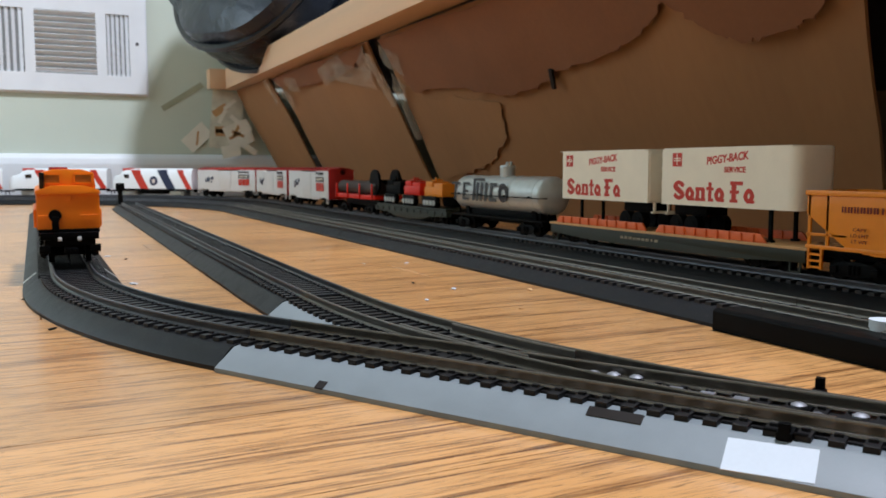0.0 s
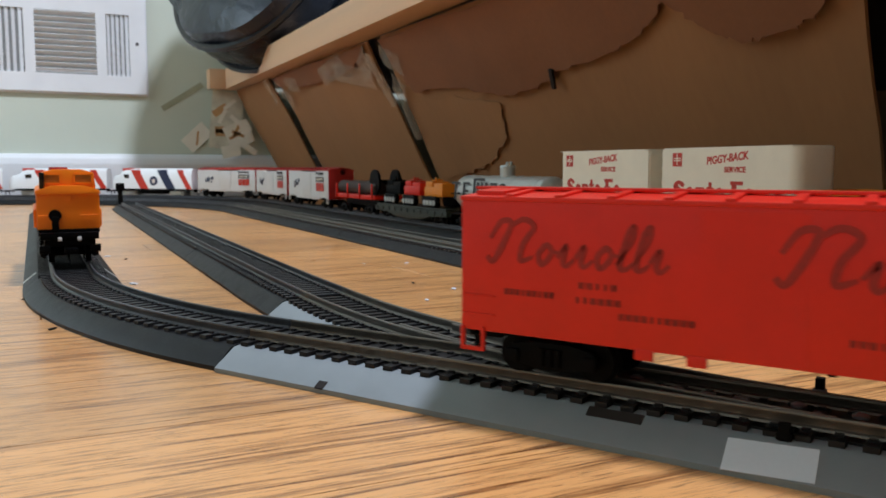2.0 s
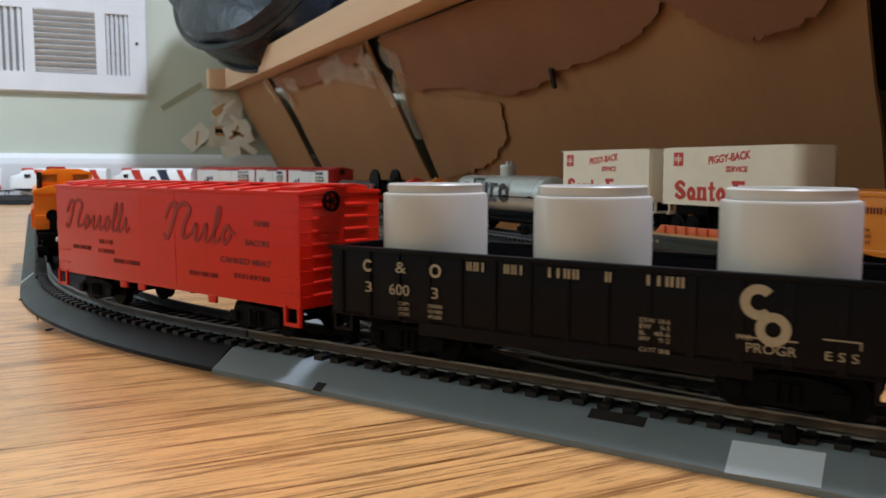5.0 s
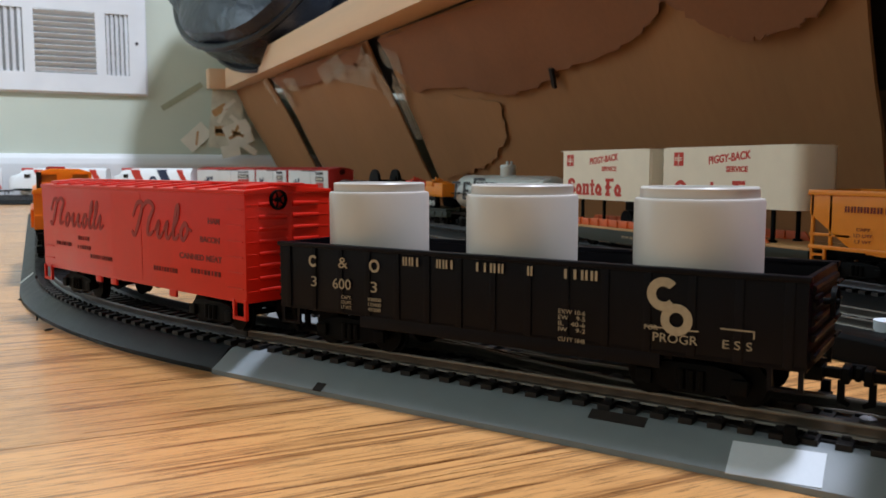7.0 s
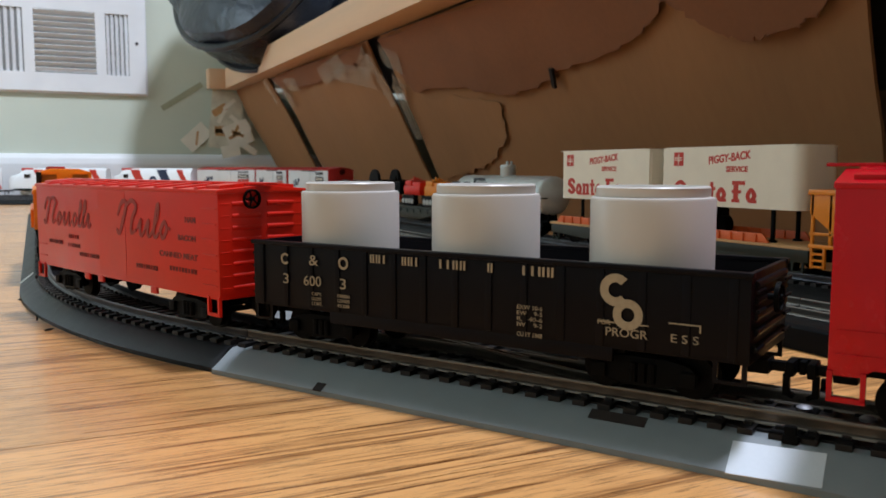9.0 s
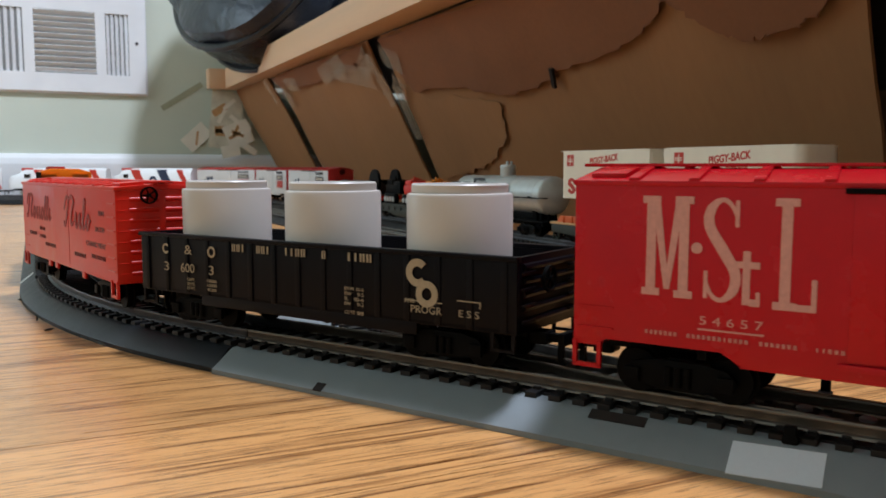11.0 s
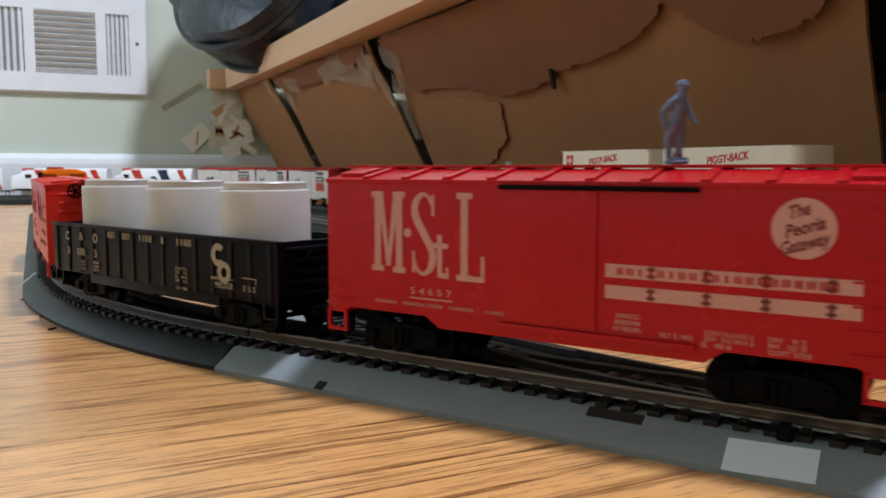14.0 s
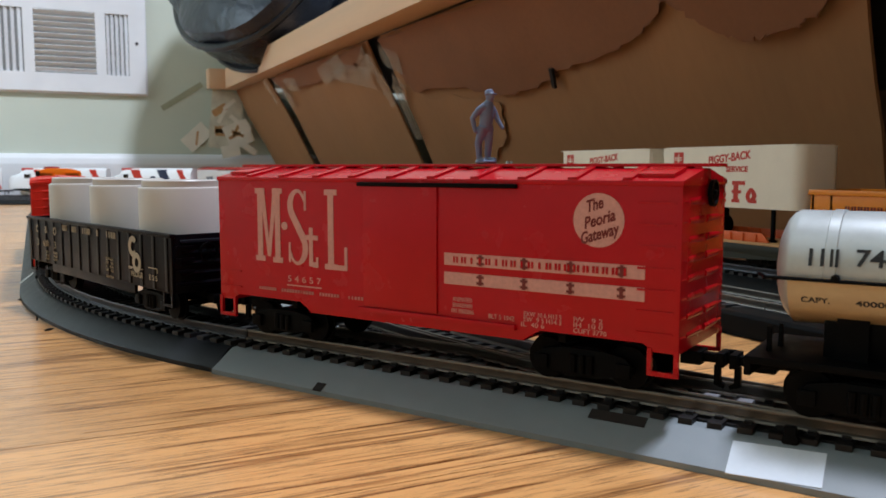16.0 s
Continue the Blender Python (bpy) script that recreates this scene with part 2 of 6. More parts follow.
def words(text, size, m, material, parent, width=None, name="lettering", label="", bold=0.0, shear=0.0):
    cu = bpy.data.curves.new(name, "FONT")
    cu.body, cu.size, cu.extrude, cu.align_x, cu.align_y = text, size, 0.00008, "CENTER", "CENTER"
    cu.offset, cu.shear, cu.resolution_u = bold, shear, 3
    tmp = new(name, cu)
    bpy.context.view_layer.update()
    me = bpy.data.meshes.new_from_object(tmp.evaluated_get(bpy.context.evaluated_depsgraph_get()))
    bpy.data.objects.remove(tmp)
    me.materials.clear()
    me.materials.append(material)
    if width:
        xs = [v.co.x for v in me.vertices]
        k = width / max(1e-6, max(xs) - min(xs))
        for v in me.vertices:
            v.co.x *= k
    ob = new(name, me)
    ob.parent = parent
    ob.matrix_local = m
    if label:
        tagged(ob, label)
    return ob


def bars(boxes, m, material, parent, name="printed_mark", label="", h=0.00012):
    """Plain bars (x0, x1, y0, y1) of print in a frame of side_m."""
    bm = B()
    for i, (x0, x1, y0, y1) in enumerate(boxes):
        bx(bm, x0, x1, y0, y1, -h * 0.5, h * (1 + 0.06 * i))
    ob = part(name, bm, material, parent, label)
    ob.matrix_local = m
    return ob


def ribbon(bm, pts, widths, h0=-0.00005, h1=0.00012, closed=False, n=6):
    """A flat stroke through pts, smoothed, with a width at each point."""
    k = len(pts)
    line = []
    for i in range(k if closed else k - 1):
        q = [Vector(pts[j % k] if closed else pts[min(max(j, 0), k - 1)]) for j in (i - 1, i, i + 1, i + 2)]
        wa, wb = widths[i], widths[(i + 1) % k]
        for j in range(n):
            u = j / n
            p = 0.5 * (2 * q[1] + (q[2] - q[0]) * u + (2 * q[0] - 5 * q[1] + 4 * q[2] - q[3]) * u * u + (3 * q[1] - q[0] - 3 * q[2] + q[3]) * u ** 3)
            line.append((p, wa + (wb - wa) * u))
    if not closed:
        line.append((Vector(pts[-1]), widths[-1]))
    rings = []
    m = len(line)
    for i, (p, w) in enumerate(line):
        a = line[(i + 1) % m][0] if closed or i < m - 1 else p
        b = line[i - 1][0] if closed or i > 0 else p
        d = (a - b).normalized()
        o = Vector((-d.y, d.x)) * w / 2
        rings.append([bm.verts.new((*(p + o), h0)), bm.verts.new((*(p - o), h0)), bm.verts.new((*(p - o), h1)), bm.verts.new((*(p + o), h1))])
    for a, b in zip(rings, rings[1:] + (rings[:1] if closed else [])):
        for i in range(4):
            bm.faces.new((a[i], a[(i + 1) % 4], b[(i + 1) % 4], b[i]))
    if not closed:
        bm.faces.new(rings[0])
        bm.faces.new(rings[-1][::-1])


# ---------- room ----------
# west, south and east walls are unseen; their distances set the bounced light
XW, XE, YS, YN, ZC = -0.80, 5.0, -4.5, 1.85, 2.55


def room():
    bm = B()
    bx(bm, XW - 0.1, XE + 0.1, YS - 0.1, YN + 0.1, -0.12, -0.012)
    part_floor = solid("floor", bm, DARK_GAP, "oak strip floor with a satin finish", "floor", kind="structure")
    for nm, b in (("wall_north", (XW - 0.1, XE + 0.1, YN, YN + 0.1, -0.012, ZC)), ("wall_south", (XW - 0.1, XE + 0.1, YS - 0.1, YS, -0.012, ZC)),
                  ("wall_east", (XE, XE + 0.1, YS, YN, -0.012, ZC))):
        bm = B()
        bx(bm, *b)
        solid(nm, bm, WALL, "pale green painted plaster wall", "wall", kind="structure")
    bm = B()
    for b in ((YS, 1.25, -0.012, ZC), (1.79, YN, -0.012, ZC), (1.25, 1.79, -0.012, 0.33), (1.25, 1.79, 0.87, ZC)):
        bx(bm, XW - 0.1, XW, *b)
    solid("wall_west", bm, WALL, "unseen pale green plaster wall with an opening for the left fill light", "wall", kind="structure")
    bm = B()
    bx(bm, XW - 0.1, XE + 0.1, YS - 0.1, YN + 0.1, ZC, ZC + 0.1)
    solid("ceiling", bm, CEIL, "unseen ceiling, greyed to cut bounced light", "ceiling", kind="structure")
    # baseboard with a rounded top
    bm = B()
    prof = [(YN, 0.0), (YN - 0.014, 0.0), (YN - 0.014, 0.070), (YN - 0.011, 0.082), (YN - 0.006, 0.088), (YN, 0.091)]
    extrude_poly(bm, prof, "x", XW, 0.62, 0.0008)
    solid("baseboard", bm, WHITE, "white painted baseboard with a moulded top", "baseboard", kind="structure")
    return part_floor


FLOOR = room()


def planks():
    """Strip oak, laid along x, butt joints staggered."""
    rng = random.Random(4)
    w = 0.057
    meshes = {}
    y = y0 = -0.25
    rest = B()
    while y < YN - w:
        x = row0 = XW + rng.random() * 0.3
        while x < 0.75:
            n = rng.choice((0.45, 0.6, 0.75, 0.9))
            if y < 0.35 and -0.4 < x + n < 0.4:
                n = 1.5
            if n not in meshes:
                bm = B()
                g = 0.00015
                extrude_poly(bm, [(g, -0.012), (n - g, -0.012), (n - g, -0.0005), (n - g - 0.0005, 0), (g + 0.0005, 0), (g, -0.0005)], "y", g, w - g)
                meshes[n] = mesh_of("plank", bm, OAK, 0)
            ob = new("plank", meshes[n])
            ob.parent = FLOOR
            ob.location = (x, y, 0)
            x += n
        for a, b in ((XW, row0), (x, XE)):
            bx(rest, a, b - 0.0003, y + 0.00015, y + w - 0.00015, -0.012, 0)
        y += w
    while y0 > YS:
        y0 -= w
        bx(rest, XW, XE, y0 + 0.00015, y0 + w - 0.00015, -0.012, 0)
    tagged(part("plank_field", rest, OAK, FLOOR), kind="stuff")


# ---------- tracks ----------
J, DV, NV = Vector((0.0682, 0.2682)), Vector((-0.5, 0.866)), Vector((0.866, 0.5))
R1, RB = 0.395, 0.457
RT = 0.0113


def arc_path(start, d, turns):
    """A way of straights and arcs: turns of (length, radius); radius 0 is straight, > 0 turns right, < 0 left."""
    segs, p, a = [], Vector(start), math.atan2(d[1], d[0])
    for ln, r in turns:
        segs.append((ln, r, p.copy(), a))
        if r == 0:
            p = p + ln * Vector((math.cos(a), math.sin(a)))
        else:
            k = 1 if r > 0 else -1
            c = p + abs(r) * Vector((math.sin(a), -math.cos(a))) * k
            a2 = a - k * ln / abs(r)
            p = c - abs(r) * Vector((math.sin(a2), -math.cos(a2))) * k
            a = a2

    def at(s):
        for ln, r, p0, a0 in segs:
            if s <= ln or (ln, r, p0, a0) == segs[-1]:
                if r == 0:
                    return p0 + s * Vector((math.cos(a0), math.sin(a0))), a0
                k = 1 if r > 0 else -1
                c = p0 + abs(r) * Vector((math.sin(a0), -math.cos(a0))) * k
                a2 = a0 - k * s / abs(r)
                return c - abs(r) * Vector((math.sin(a2), -math.cos(a2))) * k, a2
            s -= ln
    return at


S0 = 0.9    # the train's way begins this far before the joint
way_train = arc_path(J - S0 * DV, DV, [(S0, 0), (R1 * math.pi / 6, R1), (1.2, 0)])
SB = 0.2040
way_branch = arc_path(J - SB * DV, DV, [(RB * math.pi / 6, RB), (0.06, 0), (0.017 * RB, RB), (1.2, 0)])
XI, XO, YC = 0.262, 0.345, 1.17
way_inner = arc_path((XI, -0.35), (0, 1), [(YC + 0.35, 0), (0.457 * math.pi / 2, -0.457), (1.0, 0)])
RO, YO = 0.457, 1.30
way_outer = arc_path((XO, -0.35), (0, 1), [(YO + 0.35, 0), (RO * math.pi / 2, -RO), (1.0, 0)])


def sweep(bm, at, s0, s1, prof, step=0.012):
    """prof: closed outline of (offset to the right, z)."""
    n = max(1, int((s1 - s0) / step))
    rings = []
    for i in range(n + 1):
        p, a = at(s0 + (s1 - s0) * i / n)
        r = Vector((math.sin(a), -math.cos(a)))
        rings.append([bm.verts.new((p.x + o * r.x, p.y + o * r.y, z)) for o, z in prof])
    m = len(prof)
    for a, b in zip(rings, rings[1:]):
        for i in range(m):
            bm.faces.new((a[i], a[(i + 1) % m], b[(i + 1) % m], b[i]))
    bm.faces.new(rings[0])
    bm.faces.new(rings[-1][::-1])


def rail_prof(o):
    return [(o - 0.0012, 0.0082), (o + 0.0012, 0.0082), (o + 0.0010, 0.0087), (o + 0.0003, 0.0090), (o + 0.0003, 0.0102), (o + 0.00045, 0.0105),
            (o + 0.00045, RT - 0.0002), (o + 0.0003, RT), (o - 0.0003, RT), (o - 0.00045, RT - 0.0002), (o - 0.00045, 0.0105), (o - 0.0003, 0.0102),
            (o - 0.0003, 0.0090), (o - 0.0010, 0.0087)]


BED_PROF = [(-0.0236, 0.0), (-0.0236, 0.0014), (-0.0172, 0.0066), (-0.0150, 0.0068), (0.0150, 0.0068), (0.0172, 0.0066), (0.0236, 0.0014), (0.0236, 0.0)]
TURNOUT_PROF = [(-0.0248, 0.0), (-0.0248, 0.0014), (-0.0166, 0.0066), (-0.0146, 0.0068)] + BED_PROF[4:]
G2 = 0.0094
PITCH = 0.0064


def tie_mesh(material, half=0.0152):
    bm = B()
    w = 0.0016
    bx(bm, -w, w, -half, half, 0.0056, 0.0081, 0.0002)
    for k in (-1, 1):
        for o in (-0.0022, 0.0022):
            bx(bm, -0.0009, 0.0009, k * G2 + o - 0.0005, k * G2 + o + 0.0005, 0.0081, 0.0088)
    return mesh_of("tie", bm, material, 0)


TIES = {}


def track(label, at, s0, s1, bed, rail, tie, parts=True, group="track sections", prof=None, skip=None):
    th = thing("track_section", label, "track section", group)
    bm = B()
    sweep(bm, at, s0 + 0.0003, s1 - 0.0003, prof or BED_PROF)
    part("roadbed", bm, bed, th)
    for k in (-1, 1):
        bm = B()
        sweep(bm, at, s0 + 0.0002, s1 - 0.0002, rail_prof(k * G2), 0.02)
        part("rail", bm, rail, th)
    if tie.name not in TIES:
        TIES[tie.name] = tie_mesh(tie)
    n = int(round((s1 - s0) / PITCH))
    if parts:
        for i in range(n):
            p, a = at(s0 + (i + 0.5) * (s1 - s0) / n)
            ob = new("tie", TIES[tie.name])
            ob.parent = th
            ob.matrix_world = pose(p.x, p.y, 0, 0, 0, math.degrees(a))
    else:
        bm = B()
        for i in range(n):
            p, a = at(s0 + (i + 0.5) * (s1 - s0) / n)
            bx(bm, -0.0016, 0.0016, -0.0163, 0.0163, 0.0060, 0.0082, 0, pose(p.x, p.y, 0, 0, 0, math.degrees(a)))
        tagged(part("tie_strip", bm, tie, th), kind="stuff")
    return th


def tracks():
    e1 = S0 + R1 * math.pi / 6
    # the turnout's straight leg gets a dark plate for its switch machine recess in the near shoulder
    track("black steel-rail roadbed track in line with the grey turnout", way_train, 0.2, S0 - 0.2286, ROADBED, STEEL, TIE, False)
    t1 = track("grey roadbed turnout with nickel rails, straight leg under the freight cars", way_train, S0 - 0.2286, S0, GREY, NICKEL, TIE_B, prof=TURNOUT_PROF)
    bm = B()
    sweep(bm, way_train, S0 - 0.2284, S0 - 0.0002, [(-0.0118, 0.006), (-0.0118, 0.0074), (0.0118, 0.0074), (0.0118, 0.006)])
    part("tie_web", bm, TIE_B, t1, "dark plastic web between the ties")
    track("black roadbed curved track leading to the caboose", way_train, S0, e1, ROADBED, STEEL, TIE)
    track("black roadbed straight track under the orange caboose", way_train, e1, e1 + 0.75, ROADBED, STEEL, TIE, False)
    # diverging leg
    lb = RB * math.pi / 6
    th = thing("track_section", "grey turnout's curved leg branching away over the floor", "track section", "track sections")
    bm = B()
    low = [(o, z - 0.0002 if z > 0.006 else z) for o, z in BED_PROF]
    sweep(bm, way_branch, 0.075, lb + 0.02, low)
    part("roadbed", bm, GREY, th)
    for k, s in ((-1, 0.030), (1, 0.004)):
        bm = B()
        sweep(bm, way_branch, s, lb + 0.02, rail_prof(k * G2), 0.01)
        part("rail", bm, NICKEL, th)
    # frog, guard rails and throw rod
    for o, a, b in ((-G2 + 0.0022, 0.11, 0.17), (G2 - 0.0022, 0.105, 0.16)):
        bm = B()
        sweep(bm, way_branch, a, b, rail_prof(o), 0.01)
        part("guard_rail", bm, NICKEL, th)
    TB = tie_mesh(TIE_B, 0.0163)
    for i in range(int((lb + 0.02) / PITCH)):
        s = (i + 0.5) * PITCH
        p, a = way_branch(s)
        if s > 0.085:
            ob = new("tie", TB)
            ob.parent = th
            ob.matrix_world = pose(p.x, p.y, -0.0001, 0, 0, math.degrees(a))
    p, a = way_train(S0 - 0.1648)
    base = pose(p.x, p.y, 0, 0, 0, math.degrees(a))
    bm = B()
    bx(bm, -0.0016, 0.0016, -0.0262, 0.0165, 0.0066, 0.0084, 0.0003, base)
    bx(bm, -0.0012, 0.0012, 0.0148, 0.0166, 0.0036, 0.0104, 0.0003, base)
    bx(bm, -0.0045, 0.0045, 0.0138, 0.0152, 0.0070, 0.0084, 0.0003, base)
    bx(bm, -0.0011, 0.0011, -0.0266, -0.0246, 0.0066, 0.0112, 0.0003, base)
    part("throw_bar", bm, DARK, th, "black throw bar with upright end pins")
    for q in ((0.001, -0.0044), (-0.004, 0.002), (-0.012, -0.003), (0.052, -0.0060), (0.047, -0.0075), (0.041, -0.0080)):
        bm = B()
        lathe(bm, [(0.0018, 0.0086), (0.0018, 0.0092), (0.0010, 0.0097), (0.0002, 0.0098)], 14, base @ Matrix.Translation((*q, 0)))
        part("rivet", bm, BRIGHT, th, "bright steel rivet")
    for q in (0.030, 0.022, 0.014):
        bm = B()
        bx(bm, q - 0.0018, q + 0.0018, -0.0068, -0.0030, 0.0070, 0.0086, 0.0003, base)
        part("switch_plate", bm, BRIGHT, th, "bright switch slide plate")
    # flush dark plates painting the shade of a recess and a notch in the near shoulder
    for s, ln, o0, o1, z0, z1 in ((0.1282, 0.0134, -0.0186, -0.0162, 0.0058, 0.0066), (0.0434, 0.0030, -0.0250, -0.0226, 0.0014, 0.0029)):
        p, a = way_train(S0 - s)
        m = pose(p.x, p.y, 0, 0, 0, math.degrees(a))
        bm = B()
        bx(bm, -ln / 2, ln / 2, -0.0014, 0.0014, -0.0004, 0.00016, 0.0, m @ Matrix.Translation((0, -(o0 + o1) / 2, (z0 + z1) / 2)) @ Matrix.Rotation(-math.atan2(0.0052, 0.0082), 4, "X"))
        part("slot_shade_plate", bm, DARK_GAP, t1, "flush dark plate giving the shade of a recess in the roadbed shoulder")
    # paper label stuck on the shoulder
    p, a = way_train(S0 - 0.1632)
    m = pose(p.x, p.y, 0, 0, 0, math.degrees(a))
    bm = B()
    sl = math.atan2(0.0052, 0.0064)
    bx(bm, -0.0090, 0.0090, -0.0043, 0.0043, -0.0001, 0.00012, 0, m @ Matrix.Translation((0, 0.0211, 0.00375)) @ Matrix.Rotation(-math.atan2(0.0052, 0.0082), 4, "X") @ Matrix.Rotation(0.05, 4, "Z"))
    part("paper_label", bm, PAPER, t1, "white paper label taped on the shoulder")
    # pale joint strips on both shoulders where the curve ends
    for k in (-1, 1):
        p, a = way_train(e1 + 0.026)
        bm = B()
        bx(bm, -0.0035, 0.0035, -0.0041, 0.0041, -0.0001, 0.00012, 0, pose(p.x, p.y, 0, 0, 0, math.degrees(a)) @ Matrix.Translation((0, -k * 0.0204, 0.0042)) @ Matrix.Rotation(k * sl, 4, "X"))
        part("joint_strip", bm, SILVER, th, "pale grey joint strip")
    # continuing branch
    track("black roadbed track running straight back from the turnout", way_branch, lb + 0.02, lb + 0.26, ROADBED, STEEL, TIE)
    track("black roadbed track running towards the far loop", way_branch, lb + 0.26, lb + 1.0, ROADBED, STEEL, TIE, False)
    # siding and loop
    track("black roadbed track beside the parked freight train", way_inner, 0.1, 0.58, ROADBED, NICKEL, TIE, False)
    track("black roadbed track beside the parked freight train", way_inner, 0.58, 1.05, ROADBED, NICKEL, TIE, False)
    track("black roadbed track beside the parked freight train", way_inner, 1.05, 1.52, ROADBED, NICKEL, TIE, False)
    track("black roadbed curve of the far loop", way_inner, 1.52, 1.52 + 0.457 * math.pi / 2, ROADBED, STEEL, TIE, False)
    track("black roadbed straight track along the wall", way_inner, 1.52 + 0.457 * math.pi / 2, 2.8, ROADBED, STEEL, TIE, False)
    track("black roadbed track under the parked freight train", way_outer, 0.1, 1.65, ROADBED, STEEL, TIE, False)
    track("black roadbed curve under the passenger engines", way_outer, 1.65, 1.65 + RO * math.pi / 2, ROADBED, STEEL, TIE, False)
    track("black roadbed straight track along the wall", way_outer, 1.65 + RO * math.pi / 2, 3.0, ROADBED, STEEL, TIE, False)


tracks()


# ---------- rolling stock ----------
def truck(parent, x, mside=DARK):
    t = new("truck")
    t.parent = parent
    t.location = (x, 0, 0)
    tagged(t, "black plastic truck")
    for k in (-1, 1):
        bm = B()
        poly = [(-0.0125, 0.0060), (-0.0105, 0.0078), (-0.0050, 0.0088), (0.0050, 0.0088), (0.0105, 0.0078), (0.0125, 0.0060), (0.0125, 0.0040),
                (0.0095, 0.0036), (0.0050, 0.0020), (-0.0050, 0.0020), (-0.0095, 0.0036), (-0.0125, 0.0040)]
        extrude_poly(bm, poly, "y", k * 0.0118, k * 0.0136, 0.0003)
        for q in (-0.0105, 0.0105):
            bx(bm, q - 0.0018, q + 0.0018, k * 0.0134, k * 0.0146, 0.0032, 0.0066, 0.0003)
        for q in (-0.0022, 0, 0.0022):
            cy(bm, (q, k * 0.0138, 0.0030), (q, k * 0.0138, 0.0074), 0.0009, seg=8)
        part("side_frame", bm, mside, t)
    bm = B()
    bx(bm, -0.0030, 0.0030, -0.0118, 0.0118, 0.0045, 0.0090, 0.0004)
    part("bolster", bm, mside, t)
    for q in (-0.0105, 0.0105):
        bm = B()
        cy(bm, (q, -0.0118, 0.0048), (q, 0.0118, 0.0048), 0.0009, seg=8)
        for k in (-1, 1):
            cy(bm, (q, k * 0.0082, 0.0050), (q, k * 0.0106, 0.0050), 0.0050, seg=20)
            cy(bm, (q, k * 0.0078, 0.0050), (q, k * 0.0084, 0.0050), 0.0057, seg=20)
        part("wheelset", bm, mside, t)
    return t


def coupler(parent, x, k):
    bm = B()
    bx(bm, x - k * 0.003, x + k * 0.0018, -0.0030, 0.0030, 0.0060, 0.0092, 0.0003)
    bx(bm, x, x + k * 0.0062, -0.0012, 0.0012, 0.0066, 0.0088, 0.0003)
    bx(bm, x + k * 0.0052, x + k * 0.0070, -0.0034, 0.0030, 0.0060, 0.0094, 0.0004)
    bx(bm, x + k * 0.0066, x + k * 0.0088, -0.0036, -0.0018, 0.0060, 0.0094, 0.0004)
    bx(bm, x + k * 0.0080, x + k * 0.0090, -0.0030, 0.0004, 0.0062, 0.0092, 0.0003)
    hook = [(x + k * 0.0046, 0.0064), (x + k * 0.0060, 0.0064), (x + k * 0.0060, 0.0026), (x + k * 0.0072, 0.0018), (x + k * 0.0068, 0.0010), (x + k * 0.0046, 0.0018)]
    extrude_poly(bm, hook, "y", 0.0004, 0.0018)
    return part("coupler", bm, DARK, parent, "black knuckle coupler")


def underframe(parent, L, W, z):
    bm = B()
    bx(bm, -L / 2 + 0.004, L / 2 - 0.004, -0.004, 0.004, z - 0.0035, z, 0.0004)
    for q in (-0.3, -0.1, 0.1, 0.3):
        bx(bm, q * L - 0.001, q * L + 0.001, -W * 0.42, W * 0.42, z - 0.002, z, 0.0002)
    part("underframe", bm, DARK, parent)
    for k in (-1, 1):
        truck(parent, k * (L / 2 - 0.024))
        coupler(parent, k * (L / 2 - 0.001), k)


def brake_wheel(parent, x, k, y, z, r=0.0042):
    bm = B()
    m = Matrix.Translation((x, y, z)) @ Matrix.Rotation(math.pi / 2, 4, "Y")
    lathe(bm, [(r - 0.0006, -0.0005), (r, -0.0005), (r, 0.0005), (r - 0.0006, 0.0005), (r - 0.0006, -0.0005)], 22, m)
    for i in range(5):
        a = i * 2 * math.pi / 5
        cy(bm, (x, y, z), (x, y + r * math.cos(a), z + r * math.sin(a)), 0.0003, seg=6)
    cy(bm, (x - k * 0.004, y, z), (x + k * 0.0008, y, z), 0.0007, seg=8)
    part("brake_wheel", bm, DARK, parent, "dark brake wheel")


